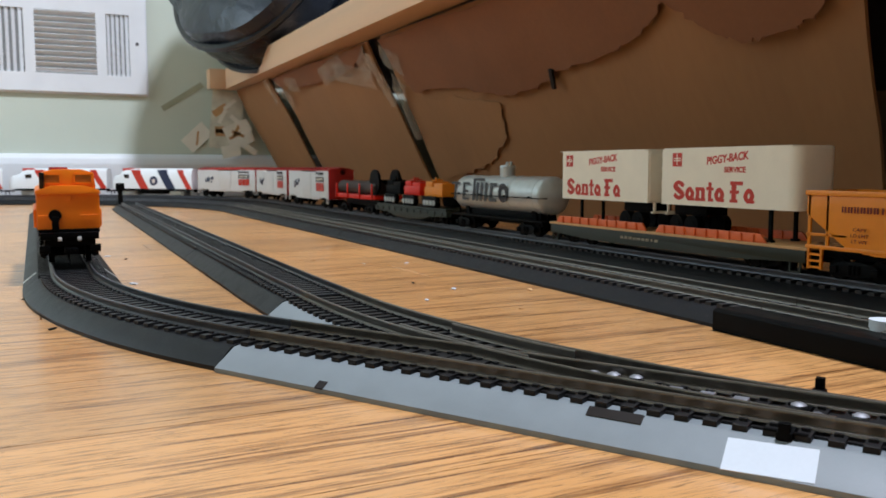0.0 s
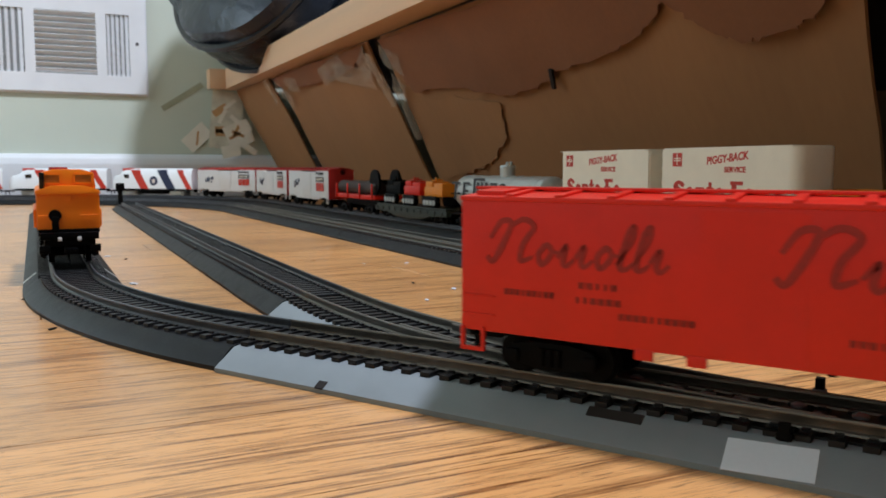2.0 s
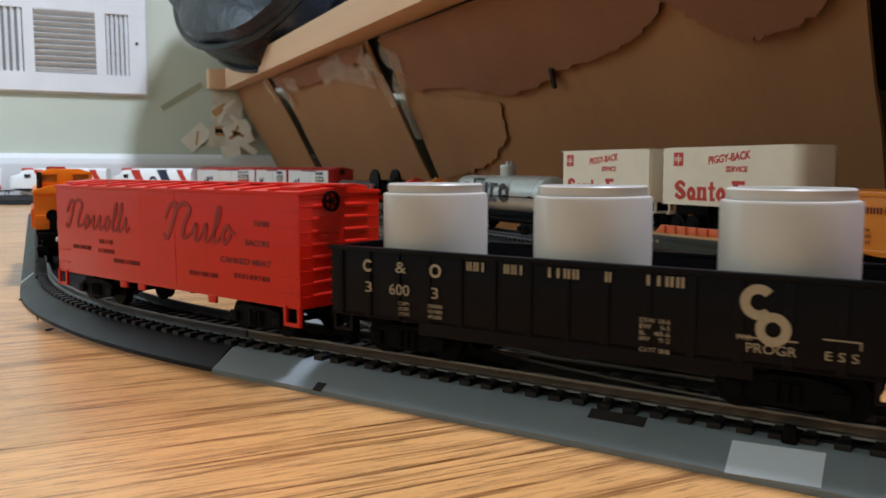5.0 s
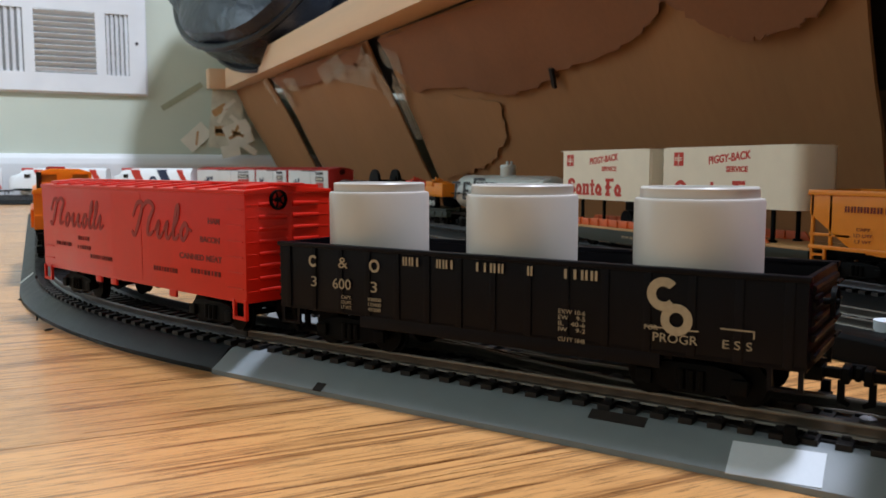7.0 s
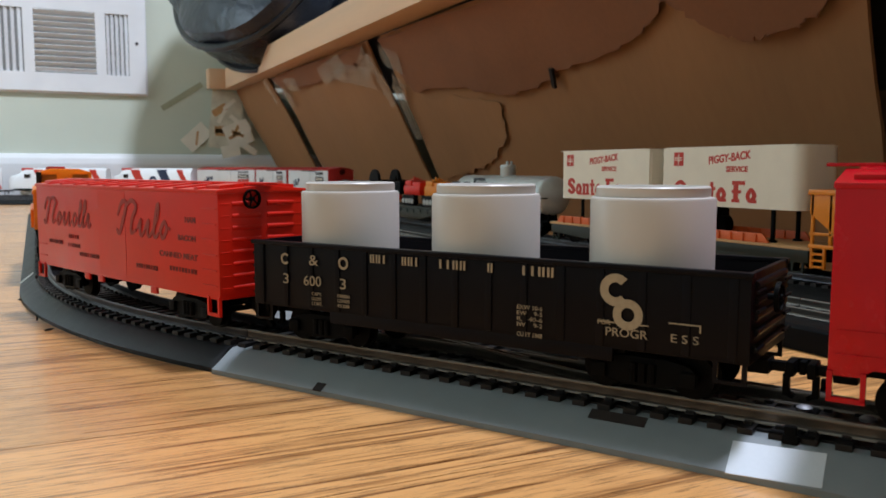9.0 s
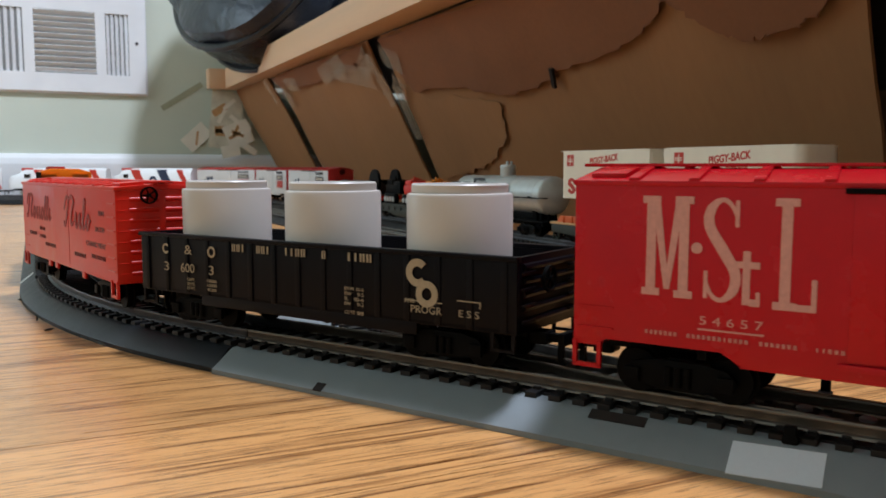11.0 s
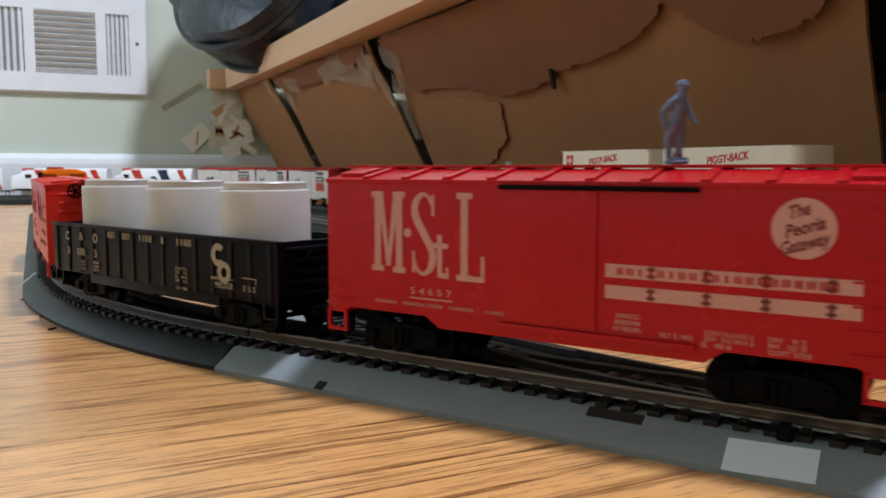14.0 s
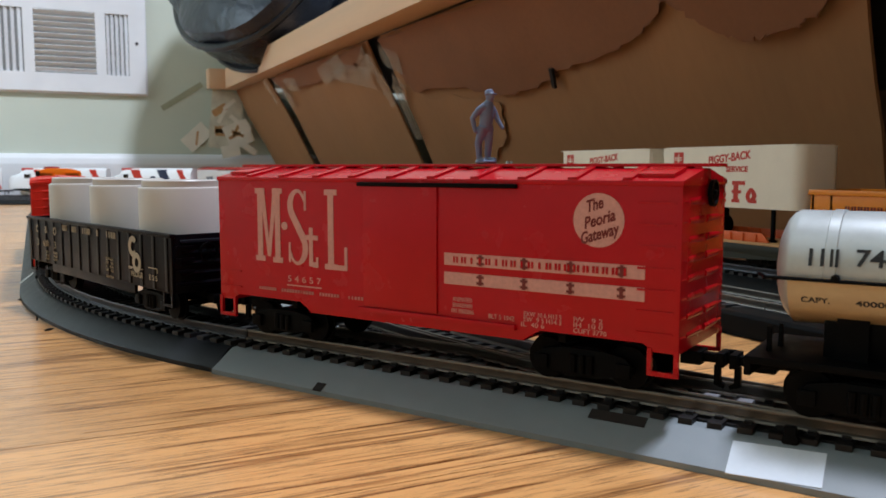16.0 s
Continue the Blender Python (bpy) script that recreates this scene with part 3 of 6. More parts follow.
def boxcar(name, label, body, L=0.1457, W=0.033, zb=0.0108, ze=0.0479, ridge=0.0514, door=(-0.0096, 0.0147), roof=None, roofname="roof", ribs=True,
           dark=None, group="freight cars", drop=0.0012, rear_wheel=True, plug=False, wheel_y=-0.002):
    th = thing(name, label, "boxcar", group)
    h = W / 2
    # shell with the stepped side sill
    bm = B()
    poly = [(-L / 2, zb), (-L / 2 + 0.006, zb), (-L / 2 + 0.008, zb + 0.0022), (-L / 2 + 0.034, zb + 0.0022), (-L / 2 + 0.038, zb - drop), (L / 2 - 0.038, zb - drop),
            (L / 2 - 0.034, zb + 0.0022), (L / 2 - 0.008, zb + 0.0022), (L / 2 - 0.006, zb), (L / 2, zb), (L / 2, ze), (-L / 2, ze)]
    if plug:
        poly = [(-L / 2, zb), (L / 2, zb), (L / 2, ze), (-L / 2, ze)]
    extrude_poly(bm, poly, "y", -h, h, 0.0004)
    part("body", bm, body, th)
    # roof: low gable with raised seams
    bm = B()
    rp = [(-h - 0.0004, ze - 0.0004), (h + 0.0004, ze - 0.0004), (h + 0.0004, ze + 0.0008), (0.002, ridge), (-0.002, ridge), (-h - 0.0004, ze + 0.0008)]
    extrude_poly(bm, rp, "x", -L / 2 - 0.0003, L / 2 + 0.0003, 0.0003)
    rf = part(roofname, bm, roof or body, th)
    sl = math.atan2(ridge - ze - 0.0008, h - 0.0016)
    n = 11
    for i in range(1, n):
        x = -L / 2 + L * i / n
        bm = B()
        for k in (-1, 1):
            m = Matrix.Translation((x, k * h / 2 + k * 0.001, (ze + ridge) / 2 + 0.0006)) @ Matrix.Rotation(-k * sl, 4, "X") @ Matrix.Rotation(0.10 * k, 4, "Z")
            bx(bm, -0.0012, 0.0012, -h * 0.46, h * 0.46, -0.0005, 0.0005, 0.0004, m)
        part("roof_seam", bm, roof or body, rf)
    bm = B()
    bx(bm, -L / 2 - 0.004, L / 2 + 0.004, -0.0028, 0.0028, ridge + 0.0003, ridge + 0.0011, 0.0002)
    for i in range(9):
        x = -L / 2 + 0.004 + (L - 0.008) * i / 8
        bx(bm, x - 0.0006, x + 0.0006, -0.002, 0.002, ridge - 0.0003, ridge + 0.0009)
    part("running_board", bm, roof or body, th)
    for k in (-1, 1):
        bm = B()
        q = L / 2 - 0.007
        for j in (-1, 1):
            bx(bm, -0.0042, 0.0042, -h * 0.26, h * 0.26, -0.0010, 0.0012, 0.0003,
               Matrix.Translation((k * q, j * h * 0.58, ze + 0.0008 + (ridge - ze - 0.0008) * 0.42)) @ Matrix.Rotation(-j * sl, 4, "X"))
        part("hatch_platform", bm, roof or body, th)
    # doors on both sides with their rails
    for k in (-1, 1):
        bm = B()
        a, b = door
        if plug:
            bx(bm, a, b, k * h, k * (h + 0.0001), zb + 0.001, ze - 0.0012)
        else:
            bx(bm, a, b, k * h, k * (h + 0.0006), zb + 0.003, ze - 0.0012, 0.0002)
        part("door", bm, body, th)
        if plug:
            for q in (-0.030, 0.012, 0.024):
                bm = B()
                bx(bm, q - 0.0022, q + 0.0022, k * (h - 0.0008), k * (h + 0.0002), zb - 0.0022, zb + 0.0004, 0.0003)
                part("sill_tab", bm, body, th)
        else:
            bm = B()
            bx(bm, a - 0.0232, b + 0.0016, k * h, k * (h + 0.0013), ze - 0.0014, ze - 0.0003, 0.0002)
            part("door_rail", bm, DARK, th, "dark upper door rail")
            bm = B()
            bx(bm, a - 0.0232, b + 0.0016, k * h, k * (h + 0.0011), zb + 0.0012, zb + 0.0026, 0.0002)
            part("door_rail", bm, dark or body, th)
        # ladders by both ends
        for e in (-1, 1):
            x0 = e * (L / 2 - 0.0055)
            lad = new("ladder")
            lad.parent = th
            for i in range(7 if e < 0 else 2):
                z = zb + 0.004 + i * 0.0048
                bm = B()
                bx(bm, x0 - 0.0042, x0 + 0.0042, k * h, k * (h + 0.0003), z, z + 0.0005)
                part("rung", bm, body, lad)
            bm = B()
            x1 = e * (L / 2 - 0.0035)
            for q in (-0.0030, 0.0030):
                bx(bm, x1 + q - 0.0005, x1 + q + 0.0005, k * h - 0.0006, k * h + 0.0004, zb - 0.0048, zb + 0.001)
            bx(bm, x1 - 0.0035, x1 + 0.0035, k * h - 0.0006, k * h + 0.0004, zb - 0.0052, zb - 0.0042)
            part("stirrup_step", bm, body, th)
    # corrugated ends
    for e in (-1, 1):
        for i in range(8):
            z = zb + 0.0035 + i * (ze - zb - 0.006) / 7.3
            for k in (-1, 1):
                bm = B()
                cy(bm, (e * (L / 2 - 0.0006), k * 0.0012, z), (e * (L / 2 - 0.0006), k * (h - 0.0050), z), 0.0011, 0.0009, seg=10)
                cy(bm, (e * (L / 2 - 0.0006), k * (h - 0.0010), z), (e * (L / 2 - 0.0006), k * (h - 0.0040), z), 0.0007, 0.0007, seg=8)
                part("end_rib", bm, body, th)
        if e < 0 or rear_wheel:
            brake_wheel(th, e * (L / 2 + 0.0012), e, wheel_y, ze - 0.0022, 0.0031)
    underframe(th, L, W, zb + 0.001)
    return th


def gondola():
    th = thing("gondola", "black gondola car carrying three short white tubes", "gondola", "freight cars")
    L, W, zb, zt = 0.145, 0.034, 0.0106, 0.0298
    h = W / 2
    bm = B()
    bx(bm, -L / 2, L / 2, -h, h, zb, zb + 0.0014, 0.0003)
    part("floor_plate", bm, BLACK, th)
    for k in (-1, 1):
        bm = B()
        bx(bm, -L / 2, L / 2, k * h, k * (h - 0.0012), zb, zt, 0.0002)
        bx(bm, -L / 2 + 0.03, L / 2 - 0.03, k * h, k * (h - 0.0012), zb - 0.0030, zb + 0.0004, 0.0002)
        part("side_panel", bm, BLACK, th)
        bm = B()
        bx(bm, -L / 2 - 0.0004, L / 2 + 0.0004, k * (h + 0.0008), k * (h - 0.0016), zt - 0.0010, zt + 0.0002, 0.0002)
        part("top_chord", bm, BLACK, th)
        for i in range(15):
            x = -L / 2 + 0.0035 + (L - 0.007) * i / 14
            bm = B()
            bx(bm, x - 0.0010, x + 0.0010, k * h, k * (h + 0.0004), zb + 0.0005, zt - 0.0008, 0.0002)
            part("side_stake", bm, BLACK, th)
    for e in (-1, 1):
        bm = B()
        bx(bm, e * L / 2, e * (L / 2 - 0.0012), -h + 0.0012, h - 0.0012, zb, zt, 0.0002)
        for i in range(5):
            z = zb + 0.003 + i * 0.0034
            cy(bm, (e * L / 2, -h + 0.003, z), (e * L / 2, h - 0.003, z), 0.0009, seg=8)
        part("end_panel", bm, BLACK, th)
        for k in (-1, 1):
            bm = B()
            for i in range(4):
                z = zb + 0.003 + i * 0.004
                bx(bm, e * (L / 2 + 0.0008), e * (L / 2 + 0.0014), k * (h - 0.0075), k * (h - 0.001), z, z + 0.0006)
            part("grab_iron", bm, BLACK, th)
            bm = B()
            x1 = e * (L / 2 - 0.004)
            for q in (-0.003, 0.003):
                bx(bm, x1 + q - 0.0005, x1 + q + 0.0005, k * h - 0.0008, k * h, zb - 0.004, zb + 0.001)
            bx(bm, x1 - 0.0035, x1 + 0.0035, k * h - 0.0008, k * h, zb - 0.0046, zb - 0.0038)
            part("stirrup_step", bm, BLACK, th)
    brake_wheel(th, -L / 2 - 0.003, -1, 0.0055, zt - 0.006, 0.0034)
    underframe(th, L, W, zb + 0.0006)
    return th


def tube(m):
    bm = B()
    r = 0.0146
    lathe(bm, [(0.0001, 0.0), (r - 0.0006, 0.0), (r, 0.0006), (r, 0.0318), (r - 0.0003, 0.0324), (r - 0.0012, 0.0326), (r - 0.0027, 0.0326),
               (r - 0.0031, 0.0012), (0.0001, 0.0012)], 48)
    ob = solid("tube", bm, TUBE, "short white plastic tube with a stepped rim, standing in the gondola", "tube", "white tubes", m=m)
    bm = B()
    lathe(bm, [(r - 0.0013, 0.0324), (r - 0.0013, 0.0347), (r - 0.0017, 0.0351), (r - 0.0025, 0.0351), (r - 0.0028, 0.0347), (r - 0.0028, 0.0324), (r - 0.0013, 0.0324)], 48)
    part("rim", bm, TUBE, ob)
    return ob


def tank_car(name, label, body, L=0.136, rad=0.0120, zc=0.0305, under=None, group="freight cars", dome=True):
    th = thing(name, label, "tank car", group)
    seg = 36
    m = Matrix.Translation((0, 0, zc)) @ Matrix.Rotation(math.pi / 2, 4, "Y")
    Lb = L - 0.013
    bm = B()
    prof = [(0.0002, -Lb / 2 - 0.0030)] + [(rad * math.sin(a), -Lb / 2 + 0.0015 - 0.0045 * math.cos(a)) for a in (0.35, 0.7, 1.0, 1.25, 1.45)] + [(rad, -Lb / 2 + 0.002), (rad, Lb / 2 - 0.002)]
    prof += [(rad * math.sin(a), Lb / 2 - 0.0015 + 0.0045 * math.cos(a)) for a in (1.45, 1.25, 1.0, 0.7, 0.35)] + [(0.0002, Lb / 2 + 0.0030)]
    lathe(bm, prof, seg, m)
    part("tank", bm, body, th)
    for x in (-0.43, -0.16, 0.16, 0.43):
        bm = B()
        lathe(bm, [(rad, x * Lb - 0.0012), (rad + 0.00025, x * Lb - 0.0010), (rad + 0.00025, x * Lb + 0.0010), (rad, x * Lb + 0.0012)], seg, m)
        part("tank_band", bm, body, th)
    if under is not None:
        bm = B()
        n, r = 20, rad + 0.00035
        ring = [[bm.verts.new((x, r * math.sin(a), zc - r * math.cos(a))) for a in np.linspace(-1.48, 1.48, n)] for x in (-Lb / 2 + 0.001, Lb / 2 - 0.001)]
        for i in range(n - 1):
            bm.faces.new((ring[0][i], ring[0][i + 1], ring[1][i + 1], ring[1][i]))
        bmesh.ops.solidify(bm, geom=bm.faces[:], thickness=0.0002)
        part("tank_belly", bm, under, th, "cream lower half of the tank")
    bm = B()
    lathe(bm, [(0.0062, zc + rad - 0.002), (0.0062, zc + rad + 0.0062), (0.0066, zc + rad + 0.0064), (0.0066, zc + rad + 0.0074), (0.0058, zc + rad + 0.0086), (0.0002, zc + rad + 0.0090)], 26)
    d = part("dome", bm, body, th)
    for q in ((-0.003, 0.002), (0.003, -0.001), (0, -0.003)):
        bm = B()
        cy(bm, (*q, zc + rad + 0.008), (*q, zc + rad + 0.0115), 0.0010, seg=10)
        part("valve", bm, body, d)
    # frame, running boards, handrails
    bm = B()
    bx(bm, -L / 2, L / 2, -0.0145, 0.0145, 0.0106, 0.0122, 0.0003)
    bx(bm, -L / 2, L / 2, -0.0045, 0.0045, 0.0076, 0.0110, 0.0003)
    for e in (-1, 1):
        bx(bm, e * L / 2, e * (L / 2 - 0.0015), -0.0145, 0.0145, 0.0080, 0.0118, 0.0003)
    part("frame", bm, DARK, th)
    # black box added to stand in for the deep shade below the tank
    bm = B()
    bx(bm, -L / 2 + 0.014, L / 2 - 0.014, -0.0065, 0.0065, 0.0120, zc - rad * 0.86, 0.0004)
    part("belly_shade_block", bm, DARK, th)
    for x in (-0.36, 0.36):
        bm = B()
        extrude_poly(bm, [(-0.008, 0.012), (0.008, 0.012), (rad * 0.62, zc - rad * 0.80), (0, zc - rad * 0.97), (-rad * 0.62, zc - rad * 0.80)], "x", x * L - 0.003, x * L + 0.003)
        part("saddle", bm, DARK, th)
    for k in (-1, 1):
        bm = B()
        y = k * (rad + 0.0012)
        cy(bm, (-Lb / 2 - 0.003, y, zc - 0.0015), (Lb / 2 + 0.003, y, zc - 0.0015), 0.0004, seg=8)
        for e in (-1, 1):
            cy(bm, (e * (Lb / 2 + 0.003), y, zc - 0.0015), (e * (Lb / 2 + 0.0055), y * 0.6, zc - 0.0015), 0.0004, seg=8)
        for x in (-0.42, -0.15, 0.15, 0.42):
            cy(bm, (x * Lb, y * 0.92, zc - 0.0010), (x * Lb, y + k * 0.0008, zc - 0.0010), 0.0008, seg=8)
        part("handrail", bm, DARK, th, "thin black handrail")
    for e in (-1, 1):
        bm = B()
        extrude_poly(bm, [(-0.0012, 0.0122), (0.0012, 0.0122), (0.0004, 0.0172), (-0.0004, 0.0172)], "x", e * (L / 2 - 0.004), e * (L / 2 - 0.0048))
        bx(bm, e * (L / 2 - 0.0030), e * (L / 2 - 0.0038), 0.006, 0.0075, 0.012, 0.0175)
        part("brake_stand", bm, DARK, th)
        truck(th, e * (L / 2 - 0.023))
        coupler(th, e * (L / 2 - 0.001), e)
    return th


# ---------- the moving train: every car by its distance along the way ----------
TRAIN = [(0.0, -0.5800), (0.3, -0.5645), (0.5, -0.5541), (1.0, -0.5281), (1.5, -0.5010), (2.0, -0.4724), (2.5, -0.4420), (3.0, -0.4098), (3.5, -0.3729), (4.0, -0.3336),
         (4.2, -0.3190), (4.7, -0.2885), (5.2, -0.2680), (5.7, -0.2575), (6.2, -0.2550), (7.0, -0.2550), (7.25, -0.2510), (7.5, -0.2464), (8.0, -0.2464), (8.5, -0.2460), (9.0, -0.2440),
         (9.2, -0.2440), (9.6, -0.2400), (10.2, -0.2180), (10.8, -0.1950), (11.2, -0.1871), (12.0, -0.1871), (12.25, -0.1835), (12.5, -0.1771), (13.0, -0.1580), (13.5, -0.1351), (14.0, -0.1132),
         (14.5, -0.0821), (14.8, -0.0715), (15.0, -0.0687), (16.0, -0.0687)]


def on_way(at, s, base=0.047):
    """The pose of a car whose two trucks stand on the way, s at its middle."""
    a, b = at(s - base)[0], at(s + base)[0]
    c, d = (a + b) / 2, b - a
    return pose(c.x, c.y, RT, 0, 0, math.degrees(math.atan2(d.y, d.x)))


def car_rows(off):
    return [(t, on_way(way_train, S0 + s + off)) for t, s in TRAIN]


def script(x0, zmid, hgt, pattern, m_y, material, parent, width):
    """A brand in brushed script, as plain slanted loops and strokes: C tall opening stroke, o loop, i short stroke, l tall loop."""
    mark = new("brand_script")
    mark.parent = parent
    tagged(mark, "dark brand script drawn as plain strokes")
    adv = {"C": 1.9, "o": 0.95, "i": 0.75, "l": 0.62}
    u = width / sum(adv[c] for c in pattern)
    x, xh, w = 0.0, hgt * 0.46, hgt * 0.13
    for i, c in enumerate(pattern):
        bm = B()
        a = u * adv[c]
        lean = 0.30

        def at(px, pz):
            return (x + px * a + pz * lean - hgt * 0.1, pz)

        if c == "C":
            ribbon(bm, [at(-0.15, hgt * 0.55), at(0.0, hgt * 0.95), at(0.25, hgt * 0.92), at(0.18, hgt * 0.4), at(0.05, 0.0), at(-0.12, hgt * 0.12)], [w * 0.7, w, w, w * 1.2, w, w * 0.8])
            ribbon(bm, [at(0.22, hgt * 0.8), at(0.5, hgt * 1.02), at(0.80, hgt * 0.85), at(0.66, hgt * 0.45), at(0.70, hgt * 0.06), at(0.95, hgt * 0.16)], [w * 0.7, w, w, w * 1.1, w, w * 0.6], 0.0, 0.00014)
        elif c == "l":
            ribbon(bm, [at(0.0, hgt * 0.1), at(0.55, hgt * 0.6), at(0.45, hgt * 0.95), at(0.2, hgt * 0.8), at(0.25, hgt * 0.1), at(0.7, 0.02 * hgt), at(1.0, hgt * 0.15)], [w * 0.6, w * 0.7, w * 0.8, w, w * 1.1, w * 0.8, w * 0.6], 0.0, 0.00013 + 0.00001 * (i % 3))
        elif c == "o":
            ribbon(bm, [at(0.15, xh * 0.5), at(0.42, xh), at(0.72, xh * 0.55), at(0.42, 0.0)], [w, w, w * 0.9, w], 0.0, 0.00013 + 0.00001 * (i % 3), True)
            ribbon(bm, [at(0.70, xh * 0.7), at(1.05, xh * 0.6)], [w * 0.6, w * 0.6], 0.0, 0.00012)
        else:
            ribbon(bm, [at(0.0, xh * 0.4), at(0.35, xh), at(0.38, xh * 0.3), at(0.65, 0.0), at(1.0, xh * 0.35)], [w * 0.6, w, w * 1.1, w * 0.8, w * 0.6], 0.0, 0.00013 + 0.00001 * (i % 3))
        ob = part("stroke", bm, material, mark)
        ob.matrix_local = side_m(x0, m_y, zmid - hgt / 2)
        x += a
    return mark


def glyph_bars(x0, x1, z0, z1, n, material, parent, y, fill=0.72, name="brand_mark", seed=1):
    """A brand word as plain letter-sized bars."""
    rng = random.Random(seed)
    w = (x1 - x0) / n
    b = []
    for i in range(n):
        a = i * w
        t = w * fill
        b += [(a, a + t * 0.36, 0, z1 - z0), (a + t * 0.64, a + t, 0, z1 - z0)] if rng.random() < 0.75 else [(a + t * 0.3, a + t * 0.7, 0, z1 - z0)]
    s = 1 if x1 > x0 else -1
    b = [(min(s * p, s * q), max(s * p, s * q), c, d) for p, q, c, d in b]
    return tagged(bars(b, side_m(x0, y, z0), material, parent, name), kind="stuff")


def ring(x, z, r0, r1, y, material, parent, gap=0.0, name="logo_ring"):
    bm = B()
    n = 28
    a0, a1 = gap, 2 * math.pi - gap
    va = [[bm.verts.new((x - r * math.cos(a0 + (a1 - a0) * i / n), y + d, z + r * math.sin(a0 + (a1 - a0) * i / n))) for r, d in ((r0, 0), (r1, 0), (r1, 0.00012), (r0, 0.00012))] for i in range(n + 1)]
    for a, b in zip(va, va[1:]):
        for i in range(4):
            bm.faces.new((a[i], a[(i + 1) % 4], b[(i + 1) % 4], b[i]))
    return part(name, bm, material, parent)


# red boxcar
mst = boxcar("boxcar", "bright red boxcar with white lettering and black trucks", RED)
Y = 0.0165
hh = Y + 0.00005


def serif_stem(x, z0, z1, w=0.0021, foot=0.0040, f=0.0016, both=True):
    b = [(x - w / 2, x + w / 2, z0, z1), (x - foot / 2, x + foot / 2, z0, z0 + f)]
    return b + ([(x - foot / 2, x + foot / 2, z1 - f, z1)] if both else [])


marks = serif_stem(0.0022, 0.0005, 0.0222) + serif_stem(0.0094, 0.0003, 0.0222) 
bars([(a, b, c, d) for a, b, c, d in marks], side_m(0.0568, hh, 0.0232), INK_P, mst, "railway_mark", "tall white slab-like initials drawn as plain bars")
for a, b in ((0.0022, 0.0058), (0.0094, 0.0058)):
    bm = B()
    k = 1 if a < b else -1
    extrude_poly(bm, [(a, 0.0220), (a + k * 0.0018, 0.0220), (b + k * 0.0006, 0.0020), (b - k * 0.0006, 0.0020)], "z", -0.00005, 0.00009 + 0.00001 * k)
    part("railway_mark", bm, INK_P, mst).matrix_local = side_m(0.0568, hh, 0.0232)
ring(0.0446, 0.0345, 0.0, 0.0012, hh, INK_P, mst, name="railway_mark")
bm = B()
ribbon(bm, [(0.0205, 0.0180), (0.0190, 0.0208), (0.0171, 0.0216), (0.0150, 0.0196), (0.0148, 0.0160), (0.0176, 0.0112), (0.0202, 0.0066), (0.0199, 0.0028), (0.0176, 0.0006), (0.0154, 0.0016), (0.0141, 0.0048)],
       [0.0007, 0.0009, 0.0010, 0.0020, 0.0022, 0.0024, 0.0022, 0.0020, 0.0010, 0.0009, 0.0007])
bx(bm, 0.0200, 0.0208, 0.0160, 0.0216, -0.00005, 0.00014)
bx(bm, 0.0138, 0.0146, 0.0008, 0.0066, -0.00005, 0.00014)
part("railway_mark", bm, INK_P, mst).matrix_local = side_m(0.0568, hh, 0.0232)
marks = [(0.0218, 0.0233, 0.0, 0.0112), (0.0203, 0.0252, 0.0076, 0.0090), (0.0233, 0.0252, -0.0002, 0.0013), (0.0245, 0.0253, 0.0, 0.0028)]
bars(marks, side_m(0.0568, hh, 0.0232), INK_P, mst, "railway_mark")
bars(serif_stem(0.0301, -0.0004, 0.0222, foot=0.0046) + [(0.0278, 0.0360, -0.0004, 0.0010), (0.0351, 0.0361, -0.0004, 0.0062)], side_m(0.0568, hh, 0.0232), INK_P, mst, "railway_mark")
words("5 4 6 5 7", 0.0026, side_m(0.0372, hh, 0.0190), INK_P, mst, 0.0130)
bars([(-0.0068, 0.0068, 0, 0.00035)], side_m(0.0372, hh, 0.0170), INK_P, mst, "underline")
for x0, x1, n in ((0.0555, 0.0480, 7), (0.0462, 0.0330, 12), (0.0312, 0.0235, 7), (0.0205, 0.0135, 6)):
    glyph_bars(x0, x1, 0.0150, 0.0159, n, INK_P, mst, hh, 0.5, "small_print", n)
for z in (0.0268, 0.0219):
    bars([(0, 0.0532, 0, 0.0031)], side_m(-0.0117, hh, z), INK_P, mst, "white_stripe")
glyph_bars(-0.0145, -0.0620, 0.0275, 0.0291, 20, RED, mst, hh + 0.00012, 0.6, "railway_mark", 5)
for x in (-0.0225, -0.0348, -0.0470, -0.0595):
    for z in (0.0270, 0.0221):
        bars([(-0.0004, 0.0004, 0, 0.0028), (-0.0010, 0.0010, 0.0003, 0.0009), (-0.0010, 0.0010, 0.0018, 0.0024)], side_m(x, hh + 0.00012, z), INK_D, mst, "dark_mark")
ring(-0.0537, 0.0396, 0.0, 0.0062, hh, INK_P, mst, name="slogan_disc")
for i, t in enumerate(("The", "Peoria", "Gateway")):
    m = side_m(-0.0537 + (0.0012 if i == 0 else -0.0), hh + 0.00012, 0.0430 - i * 0.0033) @ Matrix.Rotation(0.30, 4, "Z")
    words(t, 0.0037, m, INK_D, mst, (0.0040, 0.0080, 0.0098)[i], "slogan", shear=0.4, bold=0.00009)
